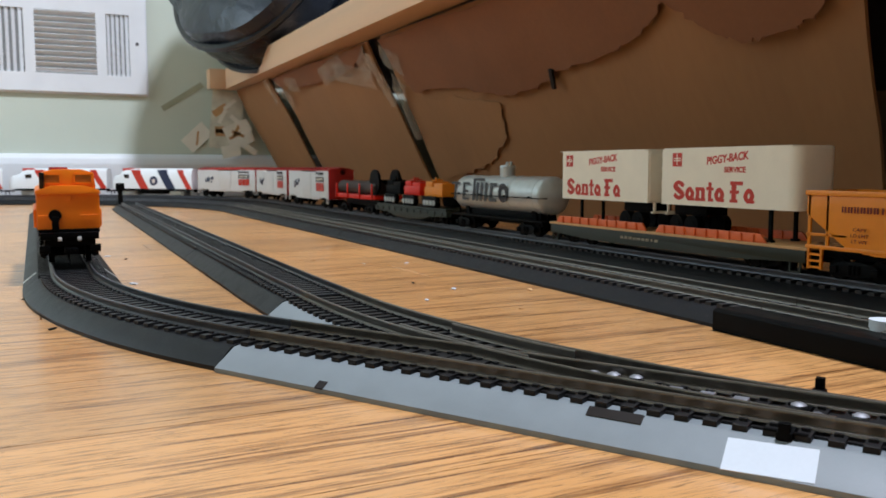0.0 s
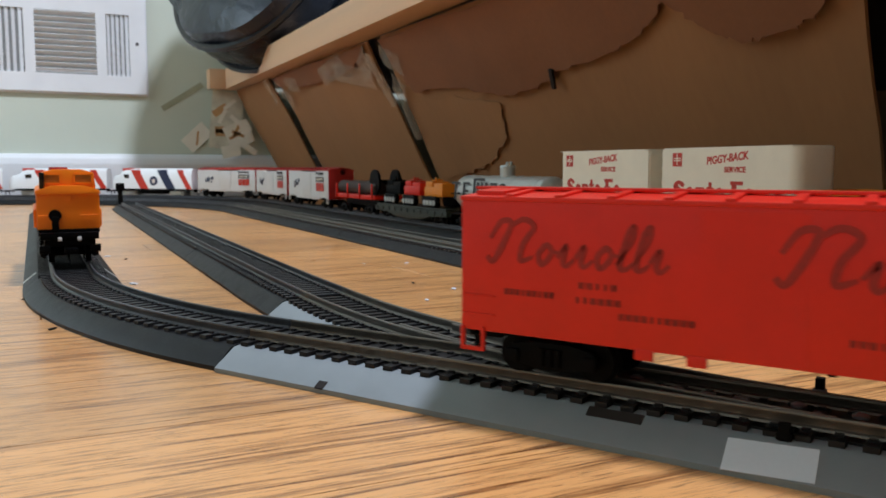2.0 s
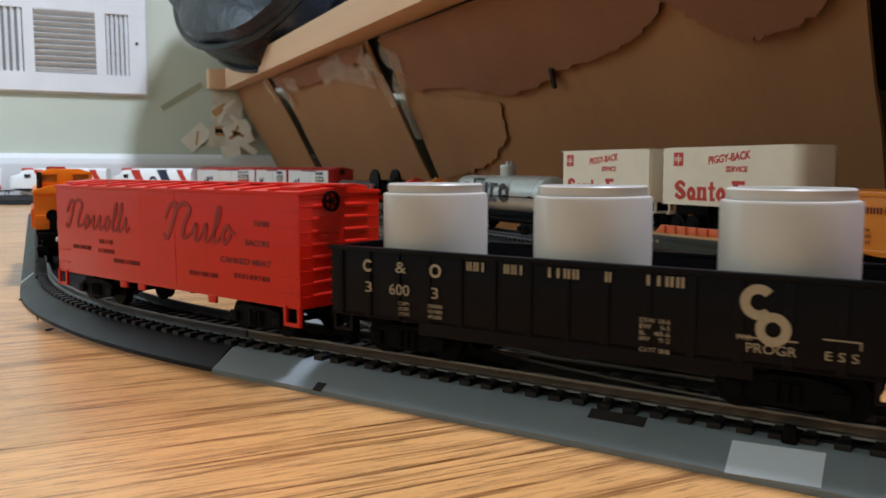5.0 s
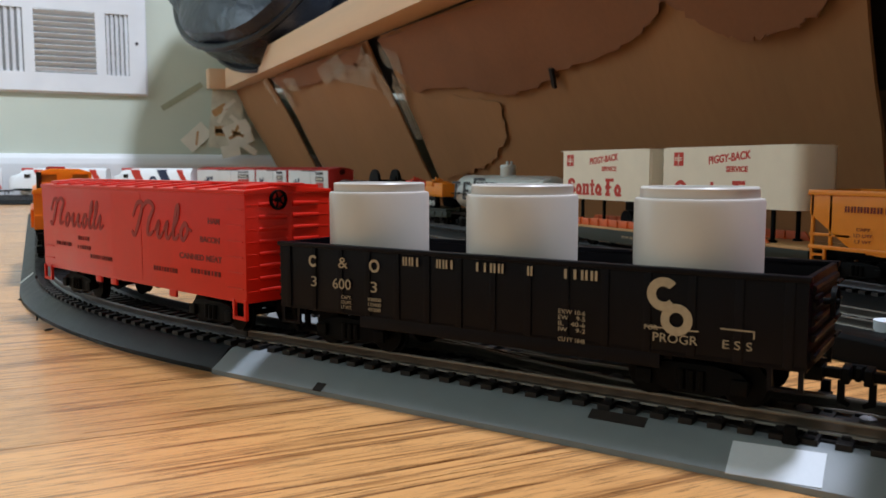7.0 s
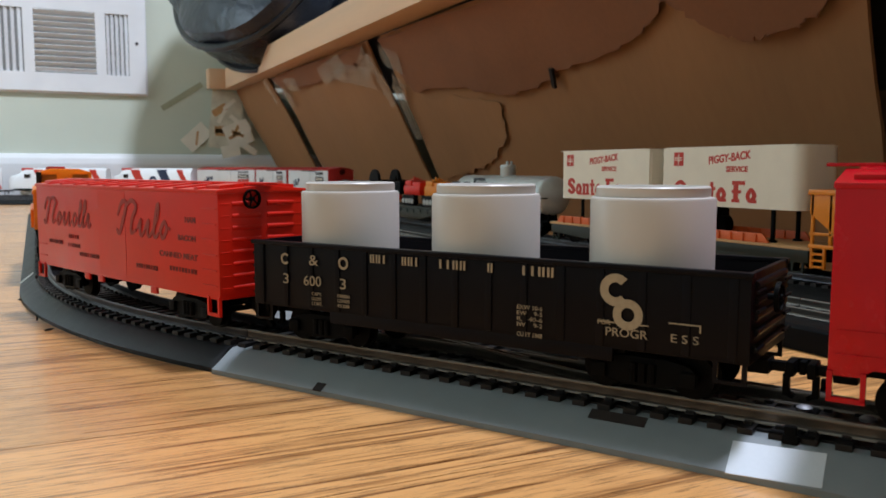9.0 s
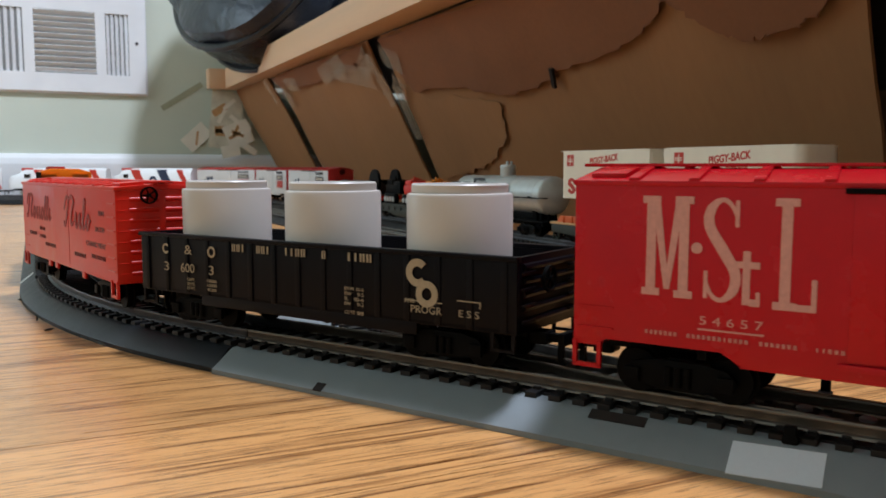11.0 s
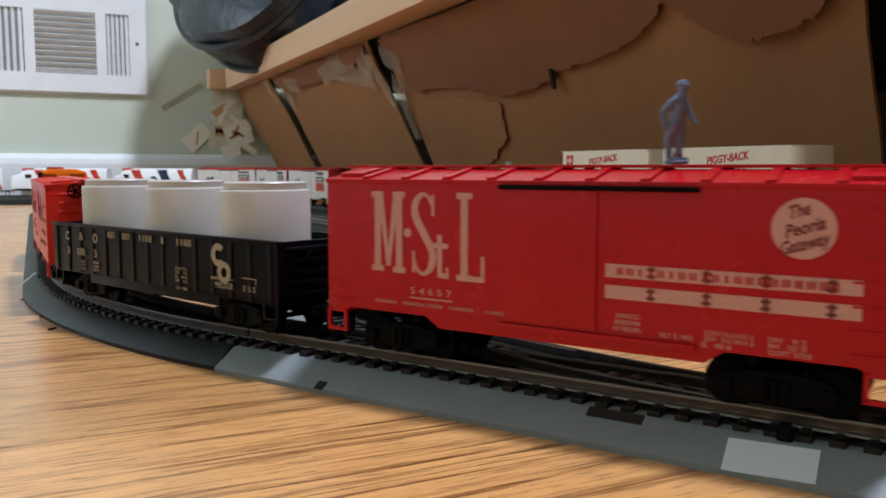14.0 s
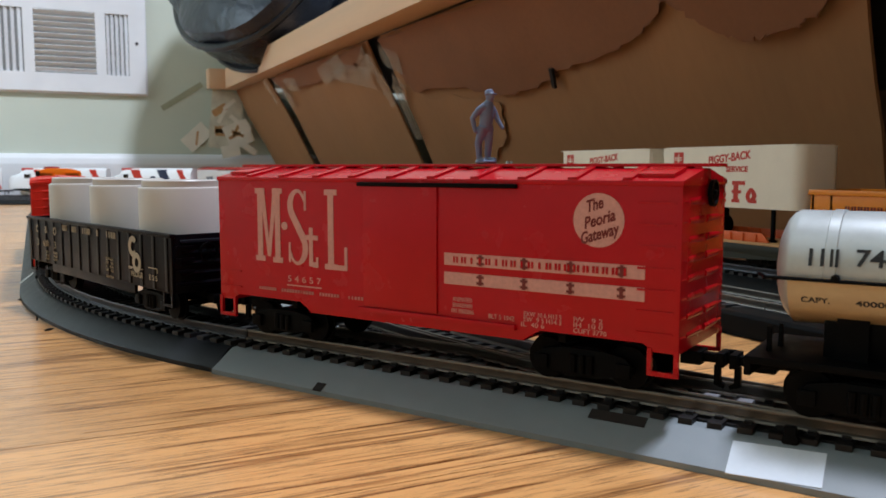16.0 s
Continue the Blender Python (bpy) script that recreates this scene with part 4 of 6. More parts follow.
for t, x, z, w in (("ANIMATED", -0.0172, 0.0181, 0.0058), ("BRAKEMAN", -0.0172, 0.0166, 0.0058), ("PAT PENDING", -0.0172, 0.0151, 0.0066), ("BLT 5 1942", -0.0285, 0.0147, 0.0072),
                   ("EXW 10 6 H13 5", -0.0398, 0.0163, 0.0100), ("EW  9 5 H14 3", -0.0398, 0.0150, 0.0100), ("IL  40 6", -0.0372, 0.0137, 0.0062), ("IW   9 2", -0.0515, 0.0163, 0.0072),
                   ("IH  10 0", -0.0515, 0.0150, 0.0072), ("CUFT 3770", -0.0520, 0.0136, 0.0082)):
    words(t, 0.0016, side_m(x, hh, z), INK_P, mst, w, "data_lettering")

# workman figure on the red car's roof, one plain moulding
bm = B()
fz = 0.0526
cy(bm, (0, 0, fz), (0, 0, fz + 0.0008), 0.0029, seg=24)


def limb(*joints):
    for (p, r0), (q, r1) in zip(joints, joints[1:]):
        cy(bm, (p[0], p[1], fz + p[2]), (q[0], q[1], fz + q[2]), r0, r1, 12)
        bmesh.ops.create_uvsphere(bm, u_segments=10, v_segments=8, radius=r1, matrix=Matrix.Translation((q[0], q[1], fz + q[2])))


# striding leg behind, straight leg in front, leaning trunk, one arm bent back, one reaching forward
limb(((0.0002, 0.0008, 0.0098), 0.0015), ((0.0018, 0.0010, 0.0055), 0.0010), ((0.0014, 0.0010, 0.0012), 0.0008))
limb(((-0.0002, -0.0008, 0.0098), 0.0015), ((-0.0004, -0.0008, 0.0055), 0.0011), ((0.0, -0.0008, 0.0012), 0.0008))
for q, y in ((0.0008, 0.0010), (-0.0010, -0.0008)):
    bx(bm, q - 0.0016, q + 0.0008, y - 0.0006, y + 0.0006, fz + 0.0007, fz + 0.0016, 0.0003)
limb(((0.0002, 0, 0.0088), 0.0017), ((-0.0002, 0, 0.0125), 0.0019), ((-0.0006, 0, 0.0152), 0.0016), ((-0.0009, 0, 0.0166), 0.0007))
limb(((-0.0004, 0.0012, 0.0152), 0.0010), ((0.0010, 0.0020, 0.0142), 0.0009), ((0.0028, 0.0024, 0.0120), 0.0007), ((0.0020, 0.0022, 0.0086), 0.0006))
limb(((-0.0008, -0.0010, 0.0152), 0.0009), ((-0.0014, -0.0018, 0.0140), 0.0008), ((-0.0022, -0.0022, 0.0118), 0.0007), ((-0.0038, -0.0022, 0.0094), 0.0005))
bmesh.ops.create_uvsphere(bm, u_segments=14, v_segments=10, radius=0.0013, matrix=Matrix.Translation((-0.0012, 0, fz + 0.0176)) @ Matrix.Diagonal((1, 0.85, 1.15, 1)))
cy(bm, (-0.0010, 0, fz + 0.0182), (-0.0008, 0, fz + 0.0195), 0.0014, 0.0010, 14)
bx(bm, -0.0030, -0.0012, -0.0010, 0.0010, fz + 0.0180, fz + 0.0185, 0.0002)
tmp = part("figurine_draft", bm, FIG)
fuse = tmp.modifiers.new("fuse", "REMESH")
fuse.mode, fuse.voxel_size = "VOXEL", 0.00022
bpy.context.view_layer.update()
man_mesh = bpy.data.meshes.new_from_object(tmp.evaluated_get(bpy.context.evaluated_depsgraph_get()))
bpy.data.objects.remove(tmp)
bm = B()
bm.from_mesh(man_mesh)
for _ in range(2):
    bmesh.ops.smooth_vert(bm, verts=bm.verts[:], factor=0.5, use_axis_x=True, use_axis_y=True, use_axis_z=True)
man = solid("figurine", bm, FIG, "grey-blue plastic workman figure standing on the red boxcar roof", "figurine")
# he slides along the running board while the car rolls
MAN = [(0.0, -0.0275), (13.2, -0.0270), (13.5, -0.0248), (14.0, -0.0220), (14.5, -0.0167), (15.0, -0.0140), (16.0, -0.0140)]

# orange-red boxcar
mor = boxcar("boxcar", "orange-red boxcar with dark script lettering on its sides", RED_M, L=0.1455, zb=0.0105, ze=0.0439, ridge=0.0457, door=(-0.010, 0.012), plug=True, wheel_y=0.005)
script(0.0630, 0.0338, 0.0105, "Coiiolli", hh, INK_S, mor, 0.0450)
script(-0.0060, 0.0338, 0.0118, "Ciilo", hh + 0.0001, INK_S, mor, 0.0370)
for t, x, z, w in (("HAM", -0.0560, 0.0347, 0.0065), ("BACON", -0.0535, 0.0287, 0.0110), ("CANNED MEAT", -0.0475, 0.0227, 0.0250)):
    words(t, 0.0026, side_m(x, hh, z), INK_D, mor, w, bold=0.00006)
for x0, x1, z, n in ((0.040, 0.030, 0.0235, 5), (0.041, 0.029, 0.0200, 6), (0.060, 0.046, 0.0205, 9), (0.030, 0.012, 0.0170, 10), (-0.018, -0.034, 0.0165, 9), (-0.042, -0.060, 0.0175, 9)):
    glyph_bars(x0, x1, z, z + 0.0015, n, INK_D, mor, hh, 0.6, "small_print", n)

# black gondola with its tubes
gon = gondola()
gy = 0.0170 + 0.00045
ring(0.0590, 0.0250, 0.0010, 0.0017, gy, INK_G, gon, 0.7, "initial_ring")
words("&", 0.0044, side_m(0.0480, gy, 0.0250), INK_G, gon, 0.0034)
ring(0.0368, 0.0250, 0.0011, 0.0018, gy, INK_G, gon, 0.0, "initial_ring")
for t, x in (("3", 0.0588), ("600", 0.0485), ("3", 0.0370)):
    words(t, 0.0042, side_m(x, gy, 0.0190), INK_G, gon, 0.0022 * len(t))
for x0, x1, n in ((0.0272, 0.0212, 3), (0.0165, 0.0105, 3), (0.0050, -0.0040, 4), (-0.0098, -0.0118, 1), (-0.0190, -0.0285, 4)):
    glyph_bars(x0, x1, 0.0258, 0.0281, n, INK_G, gon, gy, 0.7, "railway_mark", n + 2)
ring(-0.0432, 0.0242, 0.0017, 0.0037, gy, INK_G, gon, 0.75)
ring(-0.0462, 0.0188, 0.0016, 0.0035, gy + 0.0001, INK_G, gon, 0.0)
words("PROGR", 0.0028, side_m(-0.0458, gy, 0.0145), INK_G, gon, 0.0098)
words("E S S", 0.0026, side_m(-0.0590, gy, 0.0146), INK_G, gon, 0.0060)
words("FOR", 0.0016, side_m(-0.0405, gy, 0.0166), INK_G, gon, 0.0030)
bars([(-0.0060, 0.0060, 0, 0.0003)], side_m(-0.0450, gy, 0.0166), INK_G, gon, "thin_line")
bars([(-0.0035, 0.0035, 0.0014, 0.0017), (0.0032, 0.0035, 0, 0.0017)], side_m(-0.0590, gy, 0.0164), INK_G, gon, "thin_line")
for i, t in enumerate(("EXW 10-6", "EW    9-5", "IL   40-6", "IW    9-2", "CU FT 1848")):
    words(t, 0.0015, side_m(-0.0215, gy, 0.0180 - i * 0.0014 - (0.001 if i == 4 else 0)), INK_G, gon, 0.0068, "data_lettering")
for i, (p, q) in enumerate((("CAPY.", "100000"), ("LD.LMT.", "123400"), ("LT.WT.", "45200"))):
    words(p, 0.0014, side_m(0.0468, gy, 0.0155 - i * 0.0014), INK_G, gon, 0.0038, "data_lettering")
    words(q, 0.0014, side_m(0.0370, gy, 0.0157 - i * 0.0014), INK_G, gon, 0.0044, "data_lettering")
TUBES = [(0.0486, 0.0121), (0.0012, 0.0121), (-0.0450, 0.0121)]
tubes = [tube(Matrix.Identity(4)) for _ in TUBES]

# silver tank car behind the red boxcar
tk = tank_car("tank_car", "silver tank car with cream belly and black frame", SILVER, under=CREAM, L=0.140)
ty = 0.0120
tm = lambda x, dz: Matrix.Translation((x, 0, 0.0305)) @ Matrix.Rotation(math.asin(dz / ty), 4, "X") @ side_m(0, ty + 0.0003, 0)
words("7442", 0.0048, tm(0.0447, 0.0030), INK_K, tk, 0.0105, "tank_number", bold=0.00008)
glyph_bars(0, -0.0066, 0, 0.0036, 3, INK_K, tk, 0, 0.7, "railway_mark", 6).matrix_local = tm(0.0590, 0.0032) @ Matrix.Translation((0, -0.0021, 0))
words("CAPY.", 0.0019, tm(0.0572, -0.0058), INK_K, tk, 0.0055, "data_lettering", bold=0.00005)
words("40000", 0.0019, tm(0.0465, -0.0058), INK_K, tk, 0.0065, "data_lettering", bold=0.00005)

CARS = ((mst, 0.0), (mor, 0.3140), (gon, 0.1600), (tk, -0.1560))
for ob, off in CARS:
    ob.matrix_world = car_rows(off)[0][1]


# ---------- orange caboose waiting on the straight ----------
# solid amber in place of the brightness seen through the cupola windows
AMBER = mat("window_light_amber", srgb("B9722C"), 0.2, var=0.1, scale=200)


def caboose():
    th = thing("caboose", "bright orange caboose with a cupola and black end platform", "caboose", "freight cars")
    L, W = 0.112, 0.0312
    h = W / 2
    bm = B()
    poly = [(-h, 0.0185), (h, 0.0185), (h, 0.0375), (h - 0.0012, 0.0400), (h * 0.5, 0.0413), (-h * 0.5, 0.0413), (-h + 0.0012, 0.0400), (-h, 0.0375)]
    extrude_poly(bm, poly, "x", -L / 2, L / 2, 0.0006)
    part("body", bm, ORANGE, th)
    bm = B()
    extrude_poly(bm, [(-h - 0.0006, 0.0375), (h + 0.0006, 0.0375), (h + 0.0002, 0.0396), (h * 0.5, 0.0422), (-h * 0.5, 0.0422), (-h - 0.0002, 0.0396)], "x", -L / 2 - 0.0015, L / 2 + 0.0015, 0.0004)
    part("roof", bm, ORANGE, th)
    # wide cupola at the near end
    bm = B()
    q = h * 0.84
    extrude_poly(bm, [(-h * 0.90, 0.0405), (h * 0.90, 0.0405), (q, 0.0490), (q * 0.55, 0.0508), (-q * 0.55, 0.0508), (-q, 0.0490)], "x", -L / 2 + 0.001, -L / 2 + 0.034, 0.0006)
    cu = part("cupola", bm, ORANGE, th)
    for k in (-1, 1):
        bm = B()
        y = k * h * 0.50
        bx(bm, -L / 2 + 0.0008, -L / 2 + 0.0014, y - 0.0040, y + 0.0040, 0.0438, 0.0478, 0.0004)
        part("cupola_window", bm, AMBER, cu, "cupola window with the light seen through it painted amber")
        bm = B()
        for a, b, c, d in ((-0.0046, 0.0046, 0.0478, 0.0485), (-0.0046, 0.0046, 0.0431, 0.0438), (-0.0046, -0.0039, 0.0431, 0.0485), (0.0039, 0.0046, 0.0431, 0.0485)):
            bx(bm, -L / 2 + 0.0003, -L / 2 + 0.0016, y + a, y + b, c, d)
        part("window_frame", bm, ORANGE, cu)
    bm = B()
    cy(bm, (-L / 2 + 0.012, 0.004, 0.0500), (-L / 2 + 0.012, 0.004, 0.0520), 0.0050, 0.0046, 20)
    part("roof_vent", bm, MAROON, cu, "dark red round roof vent")
    bm = B()
    bx(bm, -L / 2 - 0.0012, -L / 2 - 0.0002, h * 0.72, h * 0.88, 0.0405, 0.0492, 0.0002)
    part("ladder", bm, GLASS_D, th)
    # end details: lamp bracket, brake stand, grab irons
    bm = B()
    bx(bm, -L / 2 - 0.0010, -L / 2 + 0.0004, -0.0013, 0.0013, 0.0345, 0.0370, 0.0003)
    part("lamp_bracket", bm, ORANGE, th)
    bm = B()
    bx(bm, -L / 2 - 0.0020, -L / 2 - 0.0004, 0.0050, 0.0085, 0.0150, 0.0255, 0.0003)
    cy(bm, (-L / 2 - 0.0016, 0.0068, 0.0262), (-L / 2 - 0.0006, 0.0068, 0.0262), 0.0032, seg=18)
    part("brake_stand", bm, DARK, th, "black brake stand with a wheel")
    for y0, y1 in ((-0.0145, -0.0060), (0.0095, 0.0150)):
        bm = B()
        cy(bm, (-L / 2 - 0.0008, y0, 0.0262), (-L / 2 - 0.0008, y1, 0.0262), 0.0003, seg=6)
        part("grab_iron", bm, ORANGE, th)
    for k in (-1, 1):
        bm = B()
        bx(bm, -L / 2 + 0.012, L / 2 - 0.012, k * h, k * (h + 0.0016), 0.0190, 0.0290, 0.0005)
        part("side_skirt", bm, ORANGE, th)
    bm = B()
    bx(bm, -L / 2 - 0.006, L / 2 + 0.006, -h * 0.92, h * 0.92, 0.0135, 0.0172, 0.0004)
    bx(bm, -L / 2 - 0.0055, L / 2 + 0.0055, -h * 0.8, h * 0.8, 0.0100, 0.0140, 0.0004)
    bx(bm, -L / 2 - 0.0005, L / 2 + 0.0005, -h * 0.97, h * 0.97, 0.0168, 0.0188, 0.0003)
    part("platform", bm, DARK, th, "black end platform and sill")
    for k in (-1, 1):
        for y in (-h * 0.8, h * 0.8):
            bm = B()
            bx(bm, k * (L / 2 + 0.001), k * (L / 2 + 0.006), y - 0.0026, y + 0.0026, 0.0065, 0.0105, 0.0004)
            part("step", bm, DARK, th)
        truck(th, k * (L / 2 - 0.020))
        coupler(th, k * (L / 2 + 0.004), k)
    for y in (-0.0045, 0.0050):
        bm = B()
        bx(bm, -L / 2 - 0.0066, -L / 2 - 0.0060, y - 0.0010, y + 0.0010, 0.0128, 0.0150, 0.0003)
        part("marker", bm, WHITE, th, "small pale marker")
    return th


cab = caboose()
E1 = R1 * math.pi / 6
CAB_S = E1 + 0.078   # middle of the standing caboose, past the joint


def caboose_rows():
    """It stands until the orange-red boxcar reaches it, then is pushed ahead."""
    rows = []
    for t, s in TRAIN:
        touch = s + 0.3140 + 0.0728 + 0.012 + 0.062
        rows.append((t, on_way(way_train, S0 + max(CAB_S, touch), 0.036)))
    return rows


cab.matrix_world = caboose_rows()[0][1]


# ---------- parked freight train ----------
def parked(th, y):
    th.matrix_world = on_way(way_outer, y + 0.35)
    return th


tx = parked(tank_car("tank_car", "plain silver tank car with large black lettering", SILVER, L=0.148, rad=0.0145, zc=0.0305, group="parked freight train"), 0.582)
txm = lambda x: Matrix.Translation((x, 0, 0.0305)) @ Matrix.Rotation(math.asin(0.08), 4, "X") @ side_m(0, 0.0148, 0)
tank_mark = bars([(-0.046, -0.034, 0.0045, 0.0062), (-0.0415, -0.0388, -0.0060, 0.0062), (-0.030, -0.0275, -0.006, 0.0062), (-0.030, -0.021, 0.0045, 0.0062), (-0.030, -0.021, -0.006, -0.0043), (-0.030, -0.023, -0.0007, 0.0009),
      (-0.0165, -0.0135, -0.006, 0.0090), (-0.0120, -0.0090, -0.006, 0.0062), (-0.0165, -0.002, 0.0072, 0.0090), (-0.0070, -0.0040, -0.006, 0.0062), (-0.0015, 0.0015, -0.006, 0.0062), (0.005, 0.0078, -0.0045, 0.0047), (0.005, 0.013, 0.0040, 0.0062),
      (0.005, 0.013, -0.006, -0.0038)], txm(0.010) @ Matrix.Diagonal((1.35, 1.25, 1, 1)), INK_K, tx, "brand_mark", "large black brand mark as plain bars")
tagged(tank_mark, kind="stuff")
ring(-0.0180, 0.0318, 0.0034, 0.0076, 0.0149, INK_K, tx, 0.0, "brand_mark")


def pig_flat():
    th = thing("flat_car", "dark green flat car with tan deck and orange ramps", "flat car", "parked freight train")
    L, W = 0.218, 0.034
    h = W / 2
    bm = B()
    poly = [(-L / 2, 0.0060), (-L / 2 + 0.012, 0.0060), (-L / 2 + 0.05, 0.0040), (L / 2 - 0.05, 0.0040), (L / 2 - 0.012, 0.0060), (L / 2, 0.0060), (L / 2, 0.0122), (-L / 2, 0.0122)]
    extrude_poly(bm, poly, "y", -h, h, 0.0004)
    part("frame", bm, DGREEN, th)
    bm = B()
    bx(bm, -L / 2 - 0.001, L / 2 + 0.001, -h - 0.0004, h + 0.0004, 0.0122, 0.0136, 0.0003)
    part("deck", bm, TAN, th, "tan deck")
    for x0, x1 in ((0.012, 0.100), (-0.080, -0.004)):
        for k in (-1, 1):
            bm = B()
            y = k * 0.0150
            extrude_poly(bm, [(x0 - 0.004, 0.0136), (x1 + 0.004, 0.0136), (x1, 0.0182), (x0, 0.0182)], "y", y - 0.0007, y + 0.0007, 0.0002)
            rmp = part("ramp_rail", bm, RAMP, th, "orange trailer guide rail")
            n = 9
            for i in range(n):
                x = x0 + (x1 - x0) * (i + 0.5) / n
                bm = B()
                bx(bm, x - 0.0006, x + 0.0006, y - 0.0016, y + 0.0016, 0.0136, 0.0178)
                part("rib", bm, RAMP, rmp)
    glyph_bars(0.030, -0.006, 0.0076, 0.0092, 9, INK_G, th, h + 0.0001, 0.6, "railway_mark", 3)
    for e in (-1, 1):
        bm = B()
        x1 = e * (L / 2 - 0.006)
        for q in (-0.003, 0.003):
            bx(bm, x1 + q - 0.0005, x1 + q + 0.0005, h - 0.001, h, 0.0015, 0.0065)
        bx(bm, x1 - 0.0035, x1 + 0.0035, h - 0.001, h, 0.001, 0.0018)
        part("stirrup_step", bm, DGREEN, th)
        truck(th, e * (L / 2 - 0.028))
        coupler(th, e * L / 2, e)
    return th


parked(pig_flat(), 0.384)


def trailer(L, rear):
    """Highway van; rear: +1 has its doors and axles at +x."""
    th = thing("trailer", "ivory highway trailer with red lettering riding on the flat car", "trailer", "trailers on the flat car")
    W, z0, z1 = 0.0290, 0.0305, 0.0622
    h = W / 2
    bm = B()
    vs = extrude_poly(bm, [(-L / 2, -h), (L / 2, -h), (L / 2, h), (-L / 2, h)], "z", z0, z1)
    es = [e for e in bm.edges if abs(e.verts[0].co.z - e.verts[1].co.z) > 0.01 and e.verts[0].co.x * rear < 0]
    bmesh.ops.bevel(bm, geom=es, offset=0.006, segments=5, affect="EDGES", profile=0.5)
    part("van_body", bm, TRAILER, th)
    bm = B()
    bx(bm, -L / 2 + 0.004, L / 2 - 0.0005, -h + 0.0004, h - 0.0004, z1, z1 + 0.0006, 0.0003)
    part("roof", bm, TRAILER, th)
    for k in (-1, 1):
        bm = B()
        bx(bm, rear * L / 2, rear * (L / 2 + 0.0007), k * 0.0006, k * (h - 0.0012), z0 + 0.001, z1 - 0.0012, 0.0003)
        d = part("rear_door", bm, TRAILER, th)
        for z in (0.15, 0.4, 0.65, 0.9):
            bm = B()
            zz = z0 + z * (z1 - z0)
            bx(bm, rear * (L / 2 + 0.0006), rear * (L / 2 + 0.0014), k * (h - 0.0045), k * (h - 0.0006), zz - 0.0006, zz + 0.0006)
            part("hinge", bm, TRAILER, d)
    bm = B()
    bx(bm, rear * (L / 2 - 0.030), rear * (L / 2 - 0.004), -0.008, 0.008, z0 - 0.006, z0, 0.0005)
    part("axle_frame", bm, DARK, th)
    bm = B()
    bx(bm, rear * (L / 2 + 0.0006), rear * (L / 2 - 0.0004), -0.011, 0.011, z0 - 0.0065, z0 - 0.0052)
    for y in (-0.009, 0.009):
        bx(bm, rear * (L / 2 + 0.0006), rear * (L / 2 - 0.0004), y - 0.0007, y + 0.0007, z0 - 0.0055, z0)
    part("rear_bumper", bm, TRAILER, th)
    for x in (L / 2 - 0.011, L / 2 - 0.023):
        for k in (-1, 1):
            bm = B()
            cy(bm, (rear * x, k * 0.0128, 0.0192), (rear * x, k * 0.0075, 0.0192), 0.0056, seg=22)
            cy(bm, (rear * x, k * 0.0132, 0.0192), (rear * x, k * 0.0126, 0.0192), 0.0030, seg=16)
            part("wheel", bm, DARK, th)
    for k in (-1, 1):
        bm = B()
        bx(bm, -rear * (L / 2 - 0.020) - 0.0010, -rear * (L / 2 - 0.020) + 0.0010, k * 0.009 - 0.0008, k * 0.009 + 0.0008, 0.0140, z0, 0.0002)
        bx(bm, -rear * (L / 2 - 0.020) - 0.0020, -rear * (L / 2 - 0.020) + 0.0020, k * 0.009 - 0.0014, k * 0.009 + 0.0014, 0.0136, 0.0148, 0.0002)
        part("landing_leg", bm, DARK, th)
    y = h + 0.00005
    # emblem, slogan and railway name
    ex = L / 2 - 0.0125
    bars([(-0.0038, 0.0038, -0.0038, 0.0038)], side_m(ex, y, 0.0562), INK_R, th, "emblem")
    bars([(-0.0003, 0.0003, -0.0030, 0.0030), (-0.0030, 0.0030, -0.0008, -0.0002), (-0.0030, 0.0030, 0.0004, 0.0010)], side_m(ex, y + 0.0001, 0.0562), TRAILER, th, "emblem_cross")
    words("PIGGY-BACK", 0.0058, side_m(-0.002 + 0.0 * L, y, 0.0565) @ Matrix.Rotation(0.10, 4, "Z"), INK_R, th, 0.030, "slogan", bold=0.0002, shear=0.15)
    words("SERVICE", 0.0040, side_m(-0.008, y, 0.0505), INK_R, th, 0.0150, "slogan", bold=0.00015)
    x = L / 2 - 0.010
    k0 = (L - 0.034) / 0.0570
    o = 0.0
    for w, hg, form in ((0.0082, 0.0112, "zig"), (0.0066, 0.0076, "eye"), (0.0070, 0.0076, "arch"), (0.0048, 0.0104, "cross"), (0.0066, 0.0076, "eye"), (0.0022, 0, ""), (0.0080, 0.0112, "flag"), (0.0066, 0.0076, "eye")):
        bm = B()
        t = min(0.0030, w * 0.42)
        if form == "zig":
            ribbon(bm, [(w * 0.92, hg * 0.72), (w * 0.5, hg * 0.90), (w * 0.16, hg * 0.70), (w * 0.5, hg * 0.50), (w * 0.84, hg * 0.28), (w * 0.5, hg * 0.10), (w * 0.08, hg * 0.28)], [t * 0.8, t * 0.7, t, t * 1.05, t, t * 0.7, t * 0.8])
        elif form == "eye":
            ribbon(bm, [(w * 0.18, hg * 0.45), (w * 0.46, hg * 0.88), (w * 0.80, hg * 0.5), (w * 0.46, hg * 0.12)], [t * 0.9, t * 0.75, t * 0.9, t * 0.75], closed=True)
            bx(bm, w * 0.62, w, 0, hg * 0.22, -0.00005, 0.00014)
        elif form == "arch":
            for q in (0.06, 0.60):
                bx(bm, w * q, w * q + t * 0.8, 0, hg * 0.92, -0.00005, 0.00012 + 0.00002 * q)
                bx(bm, w * q - t * 0.2, w * q + t, 0, hg * 0.20, -0.00005, 0.00015 + 0.00002 * q)
